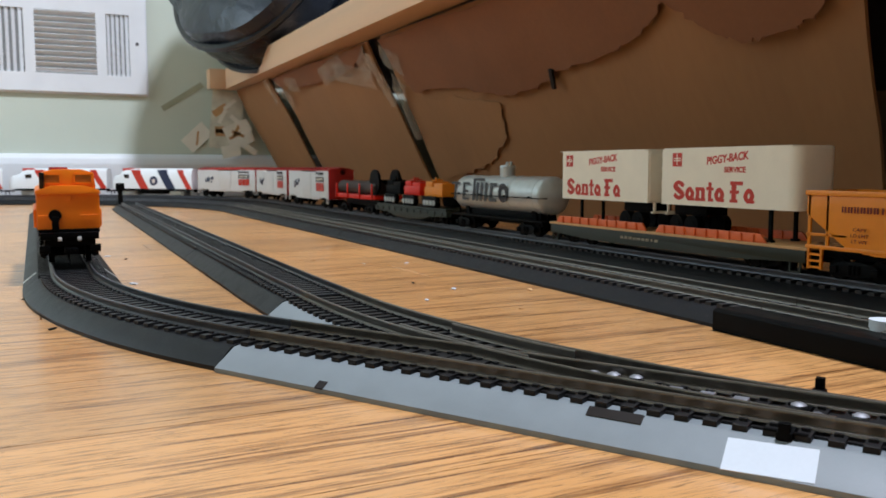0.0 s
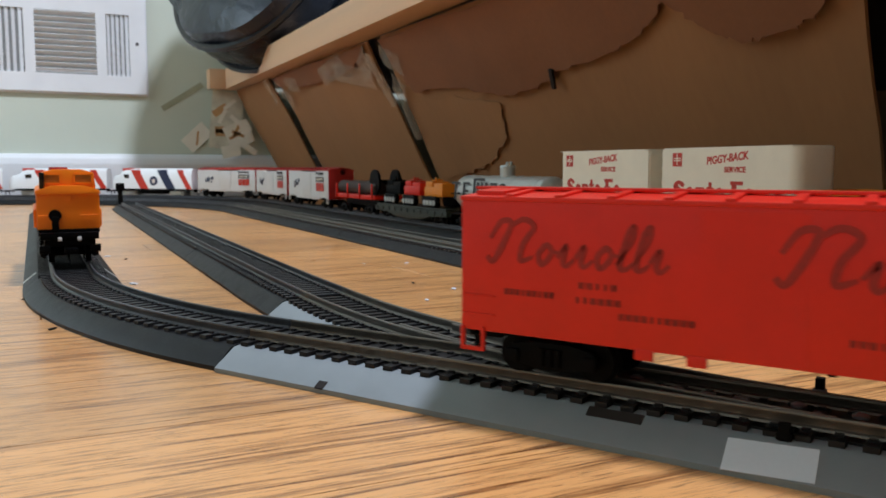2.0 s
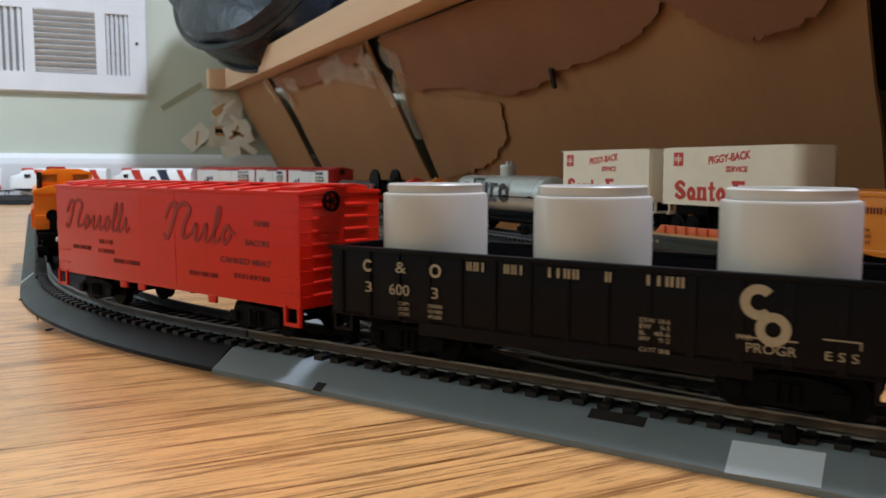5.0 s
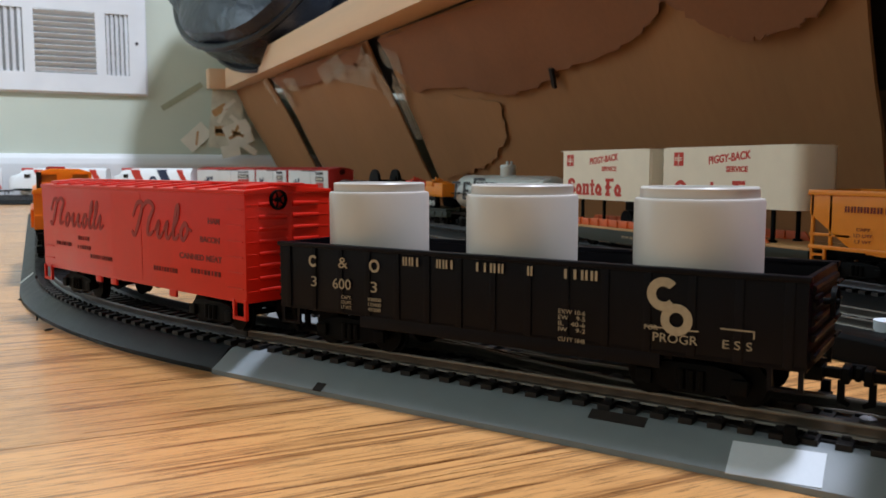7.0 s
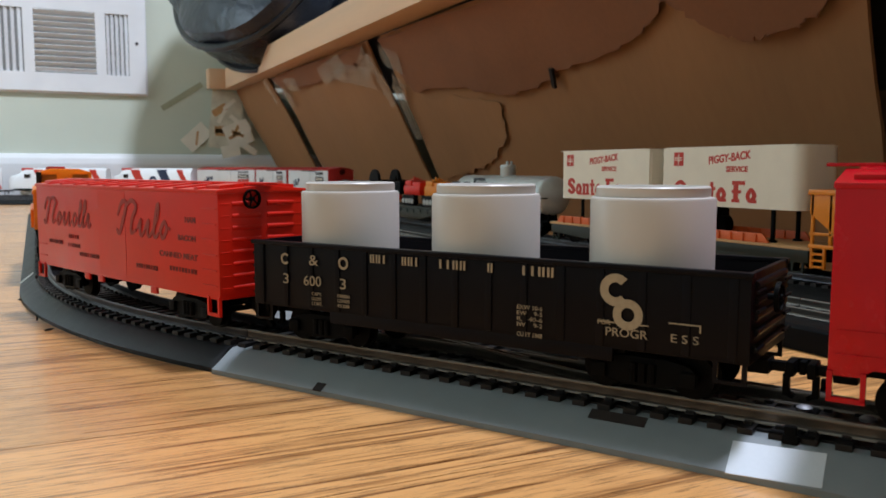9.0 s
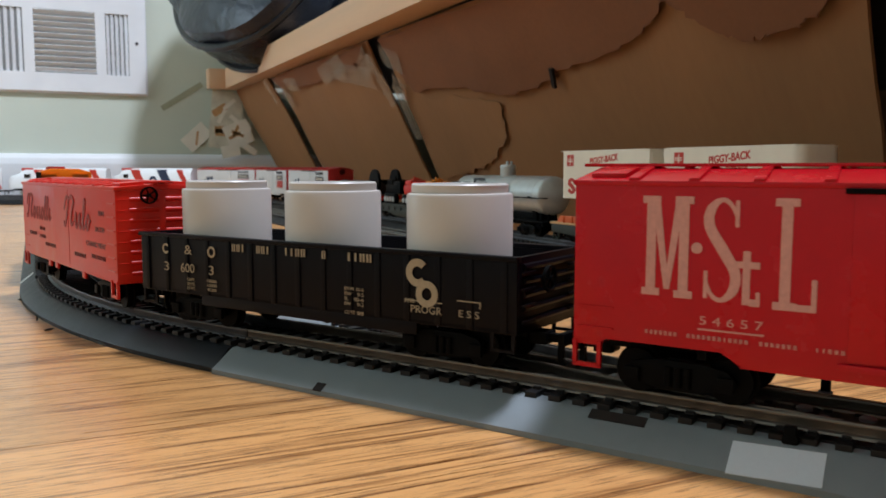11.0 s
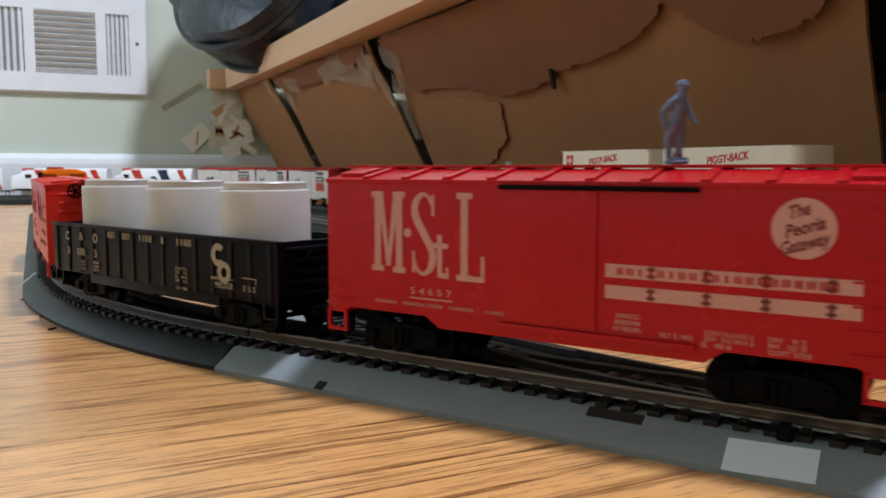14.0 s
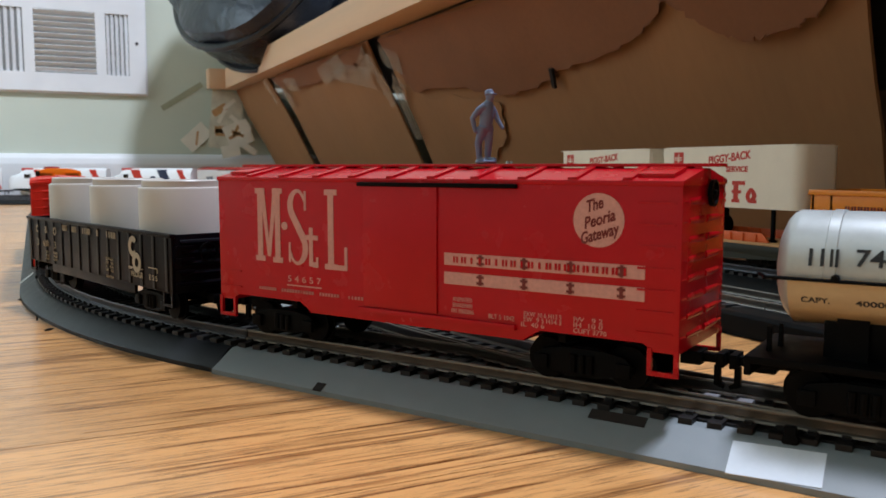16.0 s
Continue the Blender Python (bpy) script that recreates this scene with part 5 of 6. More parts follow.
            bx(bm, 0, w * 0.85, hg * 0.76, hg, -0.00005, 0.00010)
        elif form == "cross":
            bx(bm, w * 0.28, w * 0.28 + t, 0, hg, -0.00005, 0.00012)
            bx(bm, 0, w, hg * 0.58, hg * 0.74, -0.00005, 0.00014)
            bx(bm, w * 0.3, w, 0, hg * 0.16, -0.00005, 0.00016)
        elif form == "flag":
            bx(bm, w * 0.12, w * 0.12 + t, 0, hg, -0.00005, 0.00012)
            bx(bm, 0, w, hg * 0.82, hg, -0.00005, 0.00014)
            bx(bm, 0, w * 0.72, hg * 0.42, hg * 0.58, -0.00005, 0.00016)
            bx(bm, 0, w * 0.62, 0, hg * 0.15, -0.00005, 0.00018)
        if form:
            for v in bm.verts:
                v.co.x = (v.co.x + o) * k0
            part("railway_mark", bm, INK_R, th, "large red block mark").matrix_local = side_m(x, y, 0.0333)
        else:
            bm.free()
        o += w + 0.0007
    return th


FM = on_way(way_outer, 0.384 + 0.35)
trailer(0.094, -1).matrix_world = FM @ Matrix.Translation((0.0555, 0, 0))
trailer(0.0965, 1).matrix_world = FM @ Matrix.Translation((-0.0523, 0, 0))


def hopper():
    th = thing("hopper_car", "yellow-orange open hopper car with dark lettering", "hopper car", "parked freight train")
    L, W = 0.150, 0.034
    h = W / 2
    for k in (-1, 1):
        bm = B()
        extrude_poly(bm, [(-L / 2, 0.0150), (-L / 2, 0.0405), (L / 2, 0.0405), (L / 2, 0.0300), (L / 2 - 0.022, 0.0150), (L / 2 - 0.036, 0.0128), (-L / 2 + 0.036, 0.0128)], "y", k * h, k * (h - 0.0010), 0.0003)
        part("side_sheet", bm, YELLOW_O, th)
        bm = B()
        bx(bm, -L / 2 - 0.0006, L / 2 + 0.0006, k * (h + 0.0009), k * (h - 0.0014), 0.0388, 0.0412, 0.0003)
        part("top_chord", bm, YELLOW_O, th)
        bm = B()
        bx(bm, -L / 2, L / 2, k * (h + 0.0004), k * (h - 0.0010), 0.0138, 0.0156, 0.0003)
        part("side_sill", bm, YELLOW_O, th)
        for x in (L / 2 - 0.0015, L / 2 - 0.0115):
            bm = B()
            bx(bm, x - 0.0008, x + 0.0008, k * h, k * (h - 0.0012), 0.0140, 0.0400, 0.0002)
            part("corner_post", bm, YELLOW_O, th)
        bm = B()
        bx(bm, L / 2 - 0.0220, L / 2, k * h, k * (h - 0.0010), 0.0198, 0.0212, 0.0002)
        part("end_brace", bm, YELLOW_O, th)
        bm = B()
        for q in (-0.0035, 0.0035):
            bx(bm, L / 2 - 0.005 + q - 0.0006, L / 2 - 0.005 + q + 0.0006, k * h, k * (h - 0.0014), 0.0040, 0.0150, 0.0002)
        for z in (0.0045, 0.0075, 0.0105):
            bx(bm, L / 2 - 0.0085, L / 2 - 0.0015, k * h, k * (h - 0.0014), z, z + 0.0010)
        part("stirrup_step", bm, YELLOW_O, th)
        for i in range(6):
            bm = B()
            x = -L / 2 + 0.012 + i * 0.019
            bx(bm, x - 0.0009, x + 0.0009, k * h, k * (h + 0.0007), 0.0152, 0.0392, 0.0002)
            part("side_stake", bm, YELLOW_O, th)
    for e in (-1, 1):
        bm = B()
        extrude_poly(bm, [(e * (L / 2 - 0.001), 0.0390), (e * (L / 2), 0.0390), (e * (L / 2 - 0.030), 0.0130), (e * (L / 2 - 0.031), 0.0130)], "y", -h + 0.001, h - 0.001)
        part("slope_sheet", bm, YELLOW_O, th)
        bm = B()
        bx(bm, e * L / 2, e * (L / 2 - 0.0015), -h, h, 0.0380, 0.0412, 0.0003)
        part("end_chord", bm, YELLOW_O, th)
        truck(th, e * (L / 2 - 0.024))
        coupler(th, e * (L / 2), e)
    bm = B()
    bx(bm, -L / 2, L / 2, -0.006, 0.006, 0.0090, 0.0135, 0.0004)
    part("centre_sill", bm, DARK, th)
    y = h + 0.0001
    glyph_bars(0.0555, 0.0330, 0.0315, 0.0342, 7, INK_D, th, y + 0.0007, 0.7, "railway_mark", 4)
    for i, (t, w) in enumerate((("CAPY", 0.007), ("LD LMT", 0.009), ("LT WT", 0.008))):
        words(t, 0.0022, side_m(0.0460, y + 0.0007, 0.0240 - i * 0.0027), INK_D, th, w, "data_lettering")
    return th


parked(hopper(), 0.200)


def load_flat():
    th = thing("flat_car", "dark olive-green depressed flat car carrying three crawlers", "flat car", "parked freight train")
    L, W = 0.172, 0.033
    h = W / 2
    bm = B()
    extrude_poly(bm, [(-L / 2, 0.0070), (-L / 2 + 0.034, 0.0066), (-L / 2 + 0.056, 0.0022), (L / 2 - 0.056, 0.0022), (L / 2 - 0.034, 0.0066), (L / 2, 0.0070), (L / 2, 0.0118), (-L / 2, 0.0118)], "y", -h, h, 0.0004)
    part("frame", bm, DGREEN, th)
    bm = B()
    bx(bm, -L / 2 + 0.003, L / 2 - 0.003, -h + 0.001, h - 0.001, 0.0118, 0.0142, 0.0004)
    part("deck", bm, DGREEN, th)
    for i in range(11):
        bm = B()
        x = -L / 2 + 0.008 + i * (L - 0.016) / 10
        bx(bm, x - 0.0006, x + 0.0006, h, h + 0.0007, 0.0082, 0.0116)
        part("stake_pocket", bm, DGREEN, th)
    for e in (-1, 1):
        truck(th, e * (L / 2 - 0.024))
        coupler(th, e * L / 2, e)
    return th


parked(load_flat(), 0.747)
FM2 = on_way(way_outer, 0.747 + 0.35)


def crawler(colour, word):
    th = thing("toy_crawler", word + " toy crawler tractor standing on the green flat car", "toy tractor", "crawler load")
    bm = B()
    bx(bm, -0.0205, 0.0175, -0.0100, 0.0100, 0.0245, 0.0335, 0.0008)
    bx(bm, -0.0205, -0.0020, -0.0095, 0.0095, 0.0325, 0.0372, 0.0008)
    part("hood", bm, colour, th)
    bm = B()
    bx(bm, 0.0020, 0.0165, -0.0090, 0.0090, 0.0330, 0.0385, 0.0010)
    part("cab", bm, colour, th)
    bm = B()
    cy(bm, (0.006, 0.003, 0.038), (0.006, 0.003, 0.0425), 0.0009, seg=10)
    cy(bm, (0.010, -0.002, 0.038), (0.010, -0.002, 0.0415), 0.0009, seg=10)
    bx(bm, 0.004, 0.012, -0.004, 0.005, 0.0392, 0.0402)
    part("levers", bm, colour, th)
    for k in (-1, 1):
        bm = B()
        y0, y1 = k * 0.0085, k * 0.0132
        n = 20
        poly = []
        for i in range(n):
            a = 2 * math.pi * i / n
            poly.append((0.0105 * (1 if math.cos(a) > 0 else -1) + 0.0048 * math.cos(a), 0.0195 + 0.0053 * math.sin(a)))
        extrude_poly(bm, poly, "y", y0, y1, 0.0003)
        tr = part("crawler_belt", bm, DARK, th)
        for x in (-0.0105, -0.0035, 0.0035, 0.0105):
            bm = B()
            cy(bm, (x, y1, 0.0188), (x, y1 + k * 0.0007, 0.0188), 0.0026, seg=14)
            part("roller", bm, SILVER, tr, "bright roller")
    return th


for x, c, w in ((-0.0430, YELLOW_O, "yellow-orange"), (0.0060, RED_M, "red"), (0.0540, DARK, "black")):
    crawler(c, w).matrix_world = FM2 @ Matrix.Translation((x, 0, 0))


def log_flat():
    th = thing("flat_car", "orange-red stake flat car loaded with dark logs", "flat car", "parked freight train")
    L, W = 0.128, 0.033
    h = W / 2
    bm = B()
    bx(bm, -L / 2, L / 2, -h, h, 0.0165, 0.0212, 0.0005)
    part("deck", bm, RED_M, th)
    bm = B()
    bx(bm, -L / 2 + 0.01, L / 2 - 0.01, -0.006, 0.006, 0.0085, 0.0167, 0.0005)
    part("centre_sill", bm, DARK, th)
    for x in (-0.058, -0.02, 0.02, 0.058):
        for k in (-1, 1):
            bm = B()
            bx(bm, x - 0.0012, x + 0.0012, k * h, k * (h + 0.0014), 0.0165, 0.0335, 0.0003)
            part("stake", bm, RED_M, th)
    for e in (-1, 1):
        truck(th, e * (L / 2 - 0.022))
        coupler(th, e * L / 2, e)
    return th


parked(log_flat(), 0.900)
FM3 = on_way(way_outer, 0.900 + 0.35)
BARK = mat("dark_log", srgb("33241E"), 0.7, var=0.3, scale=90, bump=0.6, dist=0.001, stretch=(0.2, 1, 1))
for y, z, x0 in ((-0.0080, 0.0290, -0.056), (0.0080, 0.0290, -0.060)):
    bm = B()
    prof = [(0.0001, x0)] + [(0.0074 + 0.0004 * math.sin(i * 2.1), x0 + 0.118 * i / 7) for i in range(8)] + [(0.0001, x0 + 0.118)]
    lathe(bm, prof, 16, Matrix.Rotation(math.pi / 2, 4, "Y"))
    solid("log", bm, BARK, "dark brown log lying on the stake flat car", "log", "logs", m=FM3 @ Matrix.Translation((0, y, z)))
bm = B()
cy(bm, (0, -0.0125, 0), (0, 0.0125, 0), 0.0030, seg=16)
for k in (-1, 1):
    cy(bm, (0, k * 0.0105, 0), (0, k * 0.0135, 0), 0.0140, seg=28)
solid("cable_reel", bm, DARK, "black cable reel on the end of the stake flat car", "reel", m=FM3 @ Matrix.Translation((-0.0560, 0, 0.0355)))


def heritage_boxcar(y, n, L=0.178):
    b = boxcar("boxcar", "white boxcar with red and grey flag panel and red roof", CAR_W, L=L, W=0.034, zb=0.0115, ze=0.0478, ridge=0.0510, roof=MAROON, group="parked freight train", door=(-0.018, 0.018))
    q = 0.0171 + 0.0006
    xs = -L / 2 + 0.032
    glyph_bars(xs + 0.016, xs - 0.016, 0.0420, 0.0455, 8, INK_K, b, q, 0.7, "small_print", n)
    bars([(-0.016, 0.016, 0, 0.0062)], side_m(xs, q, 0.0335), INK_K, b, "dark_panel")
    glyph_bars(xs + 0.013, xs - 0.013, 0.0350, 0.0382, 6, TRAILER, b, q + 0.00012, 0.7, "small_print", n + 3)
    for i in range(3):
        bars([(-0.0048, 0.0048, 0, 0.0105)], side_m(xs + 0.0108 - i * 0.0108, q, 0.0215), INK_R, b, "red_panel")
    # engraved picture as a plain dark shape
    rng = random.Random(n)
    bs = []
    for i in range(12):
        a, c = rng.uniform(-0.014, 0.010), rng.uniform(0, 0.008)
        bs.append((a, a + rng.uniform(0.002, 0.006), c, c + rng.uniform(0.002, 0.006)))
    bars(bs, side_m(L / 2 - 0.040, q, 0.0240), INK_B, b, "engraving", "small dark engraved picture")
    # red end panels
    for e in (-1, 1):
        bm = B()
        bx(bm, e * L / 2, e * (L / 2 + 0.0006), -0.0165, 0.0165, 0.0118, 0.0476)
        part("end_panel", bm, MAROON, b, "red end")
    return parked(b, y)


for i, y in enumerate((1.080, 1.272, 1.468)):
    heritage_boxcar(y, 11 + i)


def engine(y, flip=1):
    th = thing("diesel_engine", "white streamlined diesel engine with red and blue bands", "locomotive", "passenger engines")
    L, W = 0.178, 0.034
    h = W / 2
    bm = B()
    prof = [(-h, 0.0120), (h, 0.0120), (h, 0.0400), (h * 0.82, 0.0470), (h * 0.40, 0.0500), (-h * 0.40, 0.0500), (-h * 0.82, 0.0470), (-h, 0.0400)]
    rings = []
    for x, kz, kw in ((-L / 2, 1, 1), (L / 2 - 0.034, 1, 1), (L / 2 - 0.026, 0.93, 0.98), (L / 2 - 0.020, 0.72, 0.95), (L / 2 - 0.006, 0.64, 0.82), (L / 2, 0.42, 0.55)):
        rings.append([bm.verts.new((x, p * kw, 0.012 + (z - 0.012) * kz)) for p, z in prof])
    for a, b in zip(rings, rings[1:]):
        for i in range(8):
            bm.faces.new((a[i], a[(i + 1) % 8], b[(i + 1) % 8], b[i]))
    bm.faces.new(rings[0]), bm.faces.new(rings[-1][::-1])
    part("body", bm, WHITE, th)
    y1 = h + 0.0002
    # slanted colour bands on both sides
    for x, m, w in ((0.0215, INK_R, 0.018), (-0.0355, INK_B, 0.019), (-0.078, INK_R, 0.011)):
        for k in (-1, 1):
            bm = B()
            extrude_poly(bm, [(x - w, 0.0125), (x, 0.0125), (x + 0.016, 0.0400), (x + 0.016 - w, 0.0400)], "y", k * h, k * y1)
            extrude_poly(bm, [(x + 0.016 - w, 0.0400), (x + 0.016, 0.0400), (x + 0.019, 0.0472), (x + 0.019 - w, 0.0472)], "y", k * y1, k * h * 0.84)
            part("colour_band", bm, m, th)
    ring(-0.008, 0.027, 0.0, 0.0085, y1, INK_B, th, name="round_emblem")
    ring(-0.008, 0.027, 0.0, 0.0040, y1 + 0.0002, INK_W, th, name="round_emblem")
    bm = B()
    bx(bm, L / 2 - 0.046, L / 2 - 0.026, -h * 0.80, h * 0.80, 0.0440, 0.0506, 0.0015)
    part("cab_roof", bm, INK_R, th, "red cab roof")
    for k in (-1, 1):
        bm = B()
        bx(bm, L / 2 - 0.043, L / 2 - 0.032, k * h * 0.99, k * (h + 0.0004), 0.0320, 0.0390, 0.0004)
        part("cab_window", bm, GLASS_D, th)
        bm = B()
        bx(bm, -L / 2 + 0.004, L / 2 - 0.012, k * (h - 0.001), k * (h + 0.0002), 0.0085, 0.0125, 0.0004)
        part("skirt", bm, DARK, th)
        t = truck(th, k * (L / 2 - 0.036), SILVER)
    bm = B()
    bx(bm, -0.025, 0.025, -0.012, 0.012, 0.0030, 0.0120, 0.0008)
    part("fuel_tank", bm, DARK, th)
    for e in (-1, 1):
        coupler(th, e * (L / 2 - 0.002), e)
    return parked(th, y)


for y in (1.668, 1.858, 2.048):
    engine(y)

# black switch lamp post by the far turnout
bm = B()
cy(bm, (0, 0, 0), (0, 0, 0.030), 0.0042, 0.0036, 16)
bx(bm, -0.0062, 0.0062, -0.0062, 0.0062, 0.028, 0.038, 0.001)
bx(bm, -0.008, 0.008, -0.008, 0.008, 0, 0.006, 0.0008)
solid("switch_post", bm, DARK, "small black switch lamp post beside the far track", "switch post", m=pose(0.122, 1.42, 0.0))

# black switch machine flush with the near siding's bed
sm = thing("switch_machine", "long flat black switch machine beside the siding track", "switch machine", m=pose(0.2425, 0.140, 0.0))
bm = B()
extrude_poly(bm, [(-0.0085, 0.0), (0.0085, 0.0), (0.0085, 0.0082), (-0.0065, 0.0088), (-0.0085, 0.0078)], "y", -0.11, 0.098, 0.0005)
part("housing", bm, DARK, sm)
bm = B()
bx(bm, -0.0045, 0.0060, -0.10, 0.030, 0.0083, 0.0094, 0.0004)
part("cover", bm, ROADBED, sm, "dark grey flat cover")
for q in (-0.07, 0.024):
    bm = B()
    cy(bm, (0, q, 0.0090), (0, q, 0.0098), 0.0016, seg=14)
    part("screw", bm, STEEL, sm)
bm = B()
cy(bm, (0, 0, 0), (0, 0, 0.0036), 0.0050, seg=24)
solid("round_cap", bm, PAPER, "round white plastic cap between the siding rails", "cap", m=pose(0.256, 0.181, 0.0082))


# ---------- wall register, bed rail, cardboard and clutter ----------
DUCT = mat("grey_duct_metal", srgb("85898A"), 0.6, var=0.1, scale=40)


def register():
    th = thing("wall_register", "white metal wall register with louvred grilles", "air vent", m=pose(0.068, YN, 0.310))
    w, h, d = 0.150, 0.096, 0.010
    ops = [(-0.133, -0.075), (-0.056, 0.056), (0.075, 0.119)]
    z0, z1 = -0.060, 0.063
    bm = B()
    xs = [-w] + [q for o in ops for q in o] + [w]
    for a, b in zip(xs[::2], xs[1::2]):
        bx(bm, a, b, -d, 0, -h, h)
    for a, b in ops:
        bx(bm, a, b, -d, 0, -h, z0)
        bx(bm, a, b, -d, 0, z1, h)
    part("frame", bm, WHITE, th)
    bm = B()
    bx(bm, -w - 0.004, w + 0.004, -0.004, 0, -h - 0.004, h + 0.004, 0.001)
    part("flange", bm, WHITE, th)
    bm = B()
    bx(bm, -w + 0.01, w - 0.01, -0.0052, -0.0042, z0 - 0.004, z1 + 0.004)
    part("duct_back", bm, DUCT, th, "grey sheet metal duct behind the louvres")
    for a, b in (ops[0], ops[2]):
        n = 5
        for i in range(n):
            x = a + (b - a) * (i + 0.5) / n
            bm = B()
            bx(bm, -0.0045, 0.0045, -0.0006, 0.0006, z0, z1, 0, Matrix.Translation((x, -0.0068, 0)) @ Matrix.Rotation(0.6, 4, "Z") @ Matrix.Diagonal((0.75, 1, 1, 1)))
            part("slat", bm, WHITE, th)
    n = 11
    for i in range(n):
        z = z0 + (z1 - z0) * (i + 0.5) / n
        bm = B()
        bx(bm, ops[1][0], ops[1][1], -0.0052, 0.0052, -0.0006, 0.0006, 0, Matrix.Translation((0, -0.0072, z)) @ Matrix.Rotation(-0.85, 4, "X"))
        part("slat", bm, WHITE, th)
    bm = B()
    cy(bm, (0.134, -d - 0.0012, 0.006), (0.134, -d, 0.006), 0.0028, 0.0034, 16)
    part("screw", bm, STEEL, th)
    return th


register()

# bed side rail and what it carries
RAIL_A = pose(0.349, 0.30, 0.0, 0, 0, -0.9)
bm = B()
bx(bm, 0, 0.040, -0.6, 1.535, 0.229, 0.270, 0.0012)
bed = thing("bed", "low pine bed with a pale side rail and grey base", "bed", m=RAIL_A)
part("side_rail", bm, PINE, bed, "pale pine side rail")
bm = B()
bx(bm, -0.034, 0.0, 1.500, 1.535, 0.229, 0.270, 0.0012)
part("end_block", bm, PINE, bed, "pale pine block closing the rail by the wall")
bm = B()
bx(bm, 0.045, 1.4, -0.6, 1.53, 0.236, 0.262, 0.002)
part("base", bm, BED, bed, "grey cloth bed base")
# unseen boards, added to close the space below the bed against light
bm = B()
bx(bm, 1.36, 1.40, -0.6, 1.53, 0.0, 0.236, 0.002)
bx(bm, 0.20, 1.40, -0.6, -0.56, 0.0, 0.236, 0.002)
part("underbed_light_block", bm, PINE, bed)
# dark round bag with piping
bm = B()
prof = [(0.0005, -0.085), (0.06, -0.083), (0.105, -0.070), (0.128, -0.045), (0.134, -0.015), (0.134, 0.02), (0.125, 0.05), (0.09, 0.066), (0.0005, 0.07)]
lathe(bm, prof, 40)
for v in bm.verts:
    n = noise.noise(v.co * 14) * 0.012 + noise.noise(v.co * 40) * 0.004
    v.co += v.co.normalized() * n
BAG_M = Matrix.Translation((0.386, 1.535, 0.412)) @ Matrix.Diagonal((1.0, 1.55, 1.30, 1)) @ Matrix.Rotation(radians(-64), 4, "Y") @ Matrix.Rotation(radians(22), 4, "X")
bag = thing("bag", "dark blue vinyl bag with black piping lying on the bed", "bag", m=BAG_M)
part("bag_shell", bm, BAG, bag)
for z, r in ((0.028, 0.136), (-0.040, 0.134)):
    bm = B()
    n = 48
    ringv = []
    for i in range(n):
        a = 2 * math.pi * i / n
        ringv.append([bm.verts.new(((r + 0.006 * math.cos(b)) * math.cos(a), (r + 0.006 * math.cos(b)) * math.sin(a), z + 0.006 * math.sin(b))) for b in (0, 1.05, 2.09, 3.14, 4.19, 5.24)])
    for i in range(n):
        for j in range(6):
            bm.faces.new((ringv[i][j], ringv[i][(j + 1) % 6], ringv[(i + 1) % n][(j + 1) % 6], ringv[(i + 1) % n][j]))
    part("piping", bm, BAG_RIM, bag, "black rounded piping")

# leaning cardboard under the bed: its own frame, x along the bed, y up the sheet
SL = math.atan2(0.228, 0.121)
CM = Matrix.Translation((0.521, 0, 0)) @ Matrix(((0, -math.cos(SL), -math.sin(SL), 0), (1, 0, 0, 0), (0, math.sin(SL), -math.cos(SL), 0), (0, 0, 0, 1)))


SCREEN = thing("cardboard_screen", "torn brown cardboard sheets leaning against the bed rail", "cardboard", m=CM)


def sheet(outline, thick, lift, material, name, label, category, wob=0.002, sub=9, bow=0.0):
    """A cut or torn sheet with a ragged outline, slightly buckled; +z of its frame faces the room."""
    rng = random.Random(len(label) + int(outline[0][0] * 1000))
    pts = []
    for (a, b), (c, d) in zip(outline, outline[1:] + outline[:1]):
        for i in range(sub):
            f = i / sub
            k = wob * min(1, 4 * f * (1 - f) + 0.3)
            pts.append((a + (c - a) * f + rng.uniform(-k, k), b + (d - b) * f + rng.uniform(-k, k)))
    bm = B()
    vs = [bm.verts.new((p, q, 0)) for p, q in pts]
    f = bm.faces.new(vs)
    bmesh.ops.triangulate(bm, faces=[f])
    bmesh.ops.subdivide_edges(bm, edges=bm.edges[:], cuts=1)
    for v in bm.verts:
        v.co.z = lift + bow * noise.noise(Vector((v.co.x * 9, v.co.y * 9, 3))) + bow * 0.5 * noise.noise(Vector((v.co.x * 30, v.co.y * 22, 8)))
    r = bmesh.ops.solidify(bm, geom=bm.faces[:], thickness=thick)
    return part(name, bm, material, SCREEN, label)


SHW = 0.258
sheet([(1.050, 0.0), (1.506, 0.0), (1.490, SHW), (1.044, SHW)], 0.003, 0.0, CARD, "panel", "brown corrugated cardboard panel leaning under the bed rail", "cardboard", 0.001, 8, 0.004)
sheet([(1.545, 0.0), (1.83, 0.0), (1.83, SHW), (1.552, SHW)], 0.003, 0.0, CARD, "panel", "brown cardboard panel leaning beside the room corner", "cardboard", 0.001, 8, 0.004)
sheet([(0.368, 0.0), (1.018, 0.0), (0.996, SHW), (0.318, SHW)], 0.003, 0.0, CARD, "panel", "wide brown cardboard panel with torn outer ply", "cardboard", 0.001, 8, 0.004)
sheet([(-0.30, 0.0), (0.255, 0.0), (0.190, SHW), (-0.30, SHW)], 0.003, -0.012, CARD, "panel", "brown cardboard panel behind the hopper car", "cardboard", 0.001, 8, 0.003)
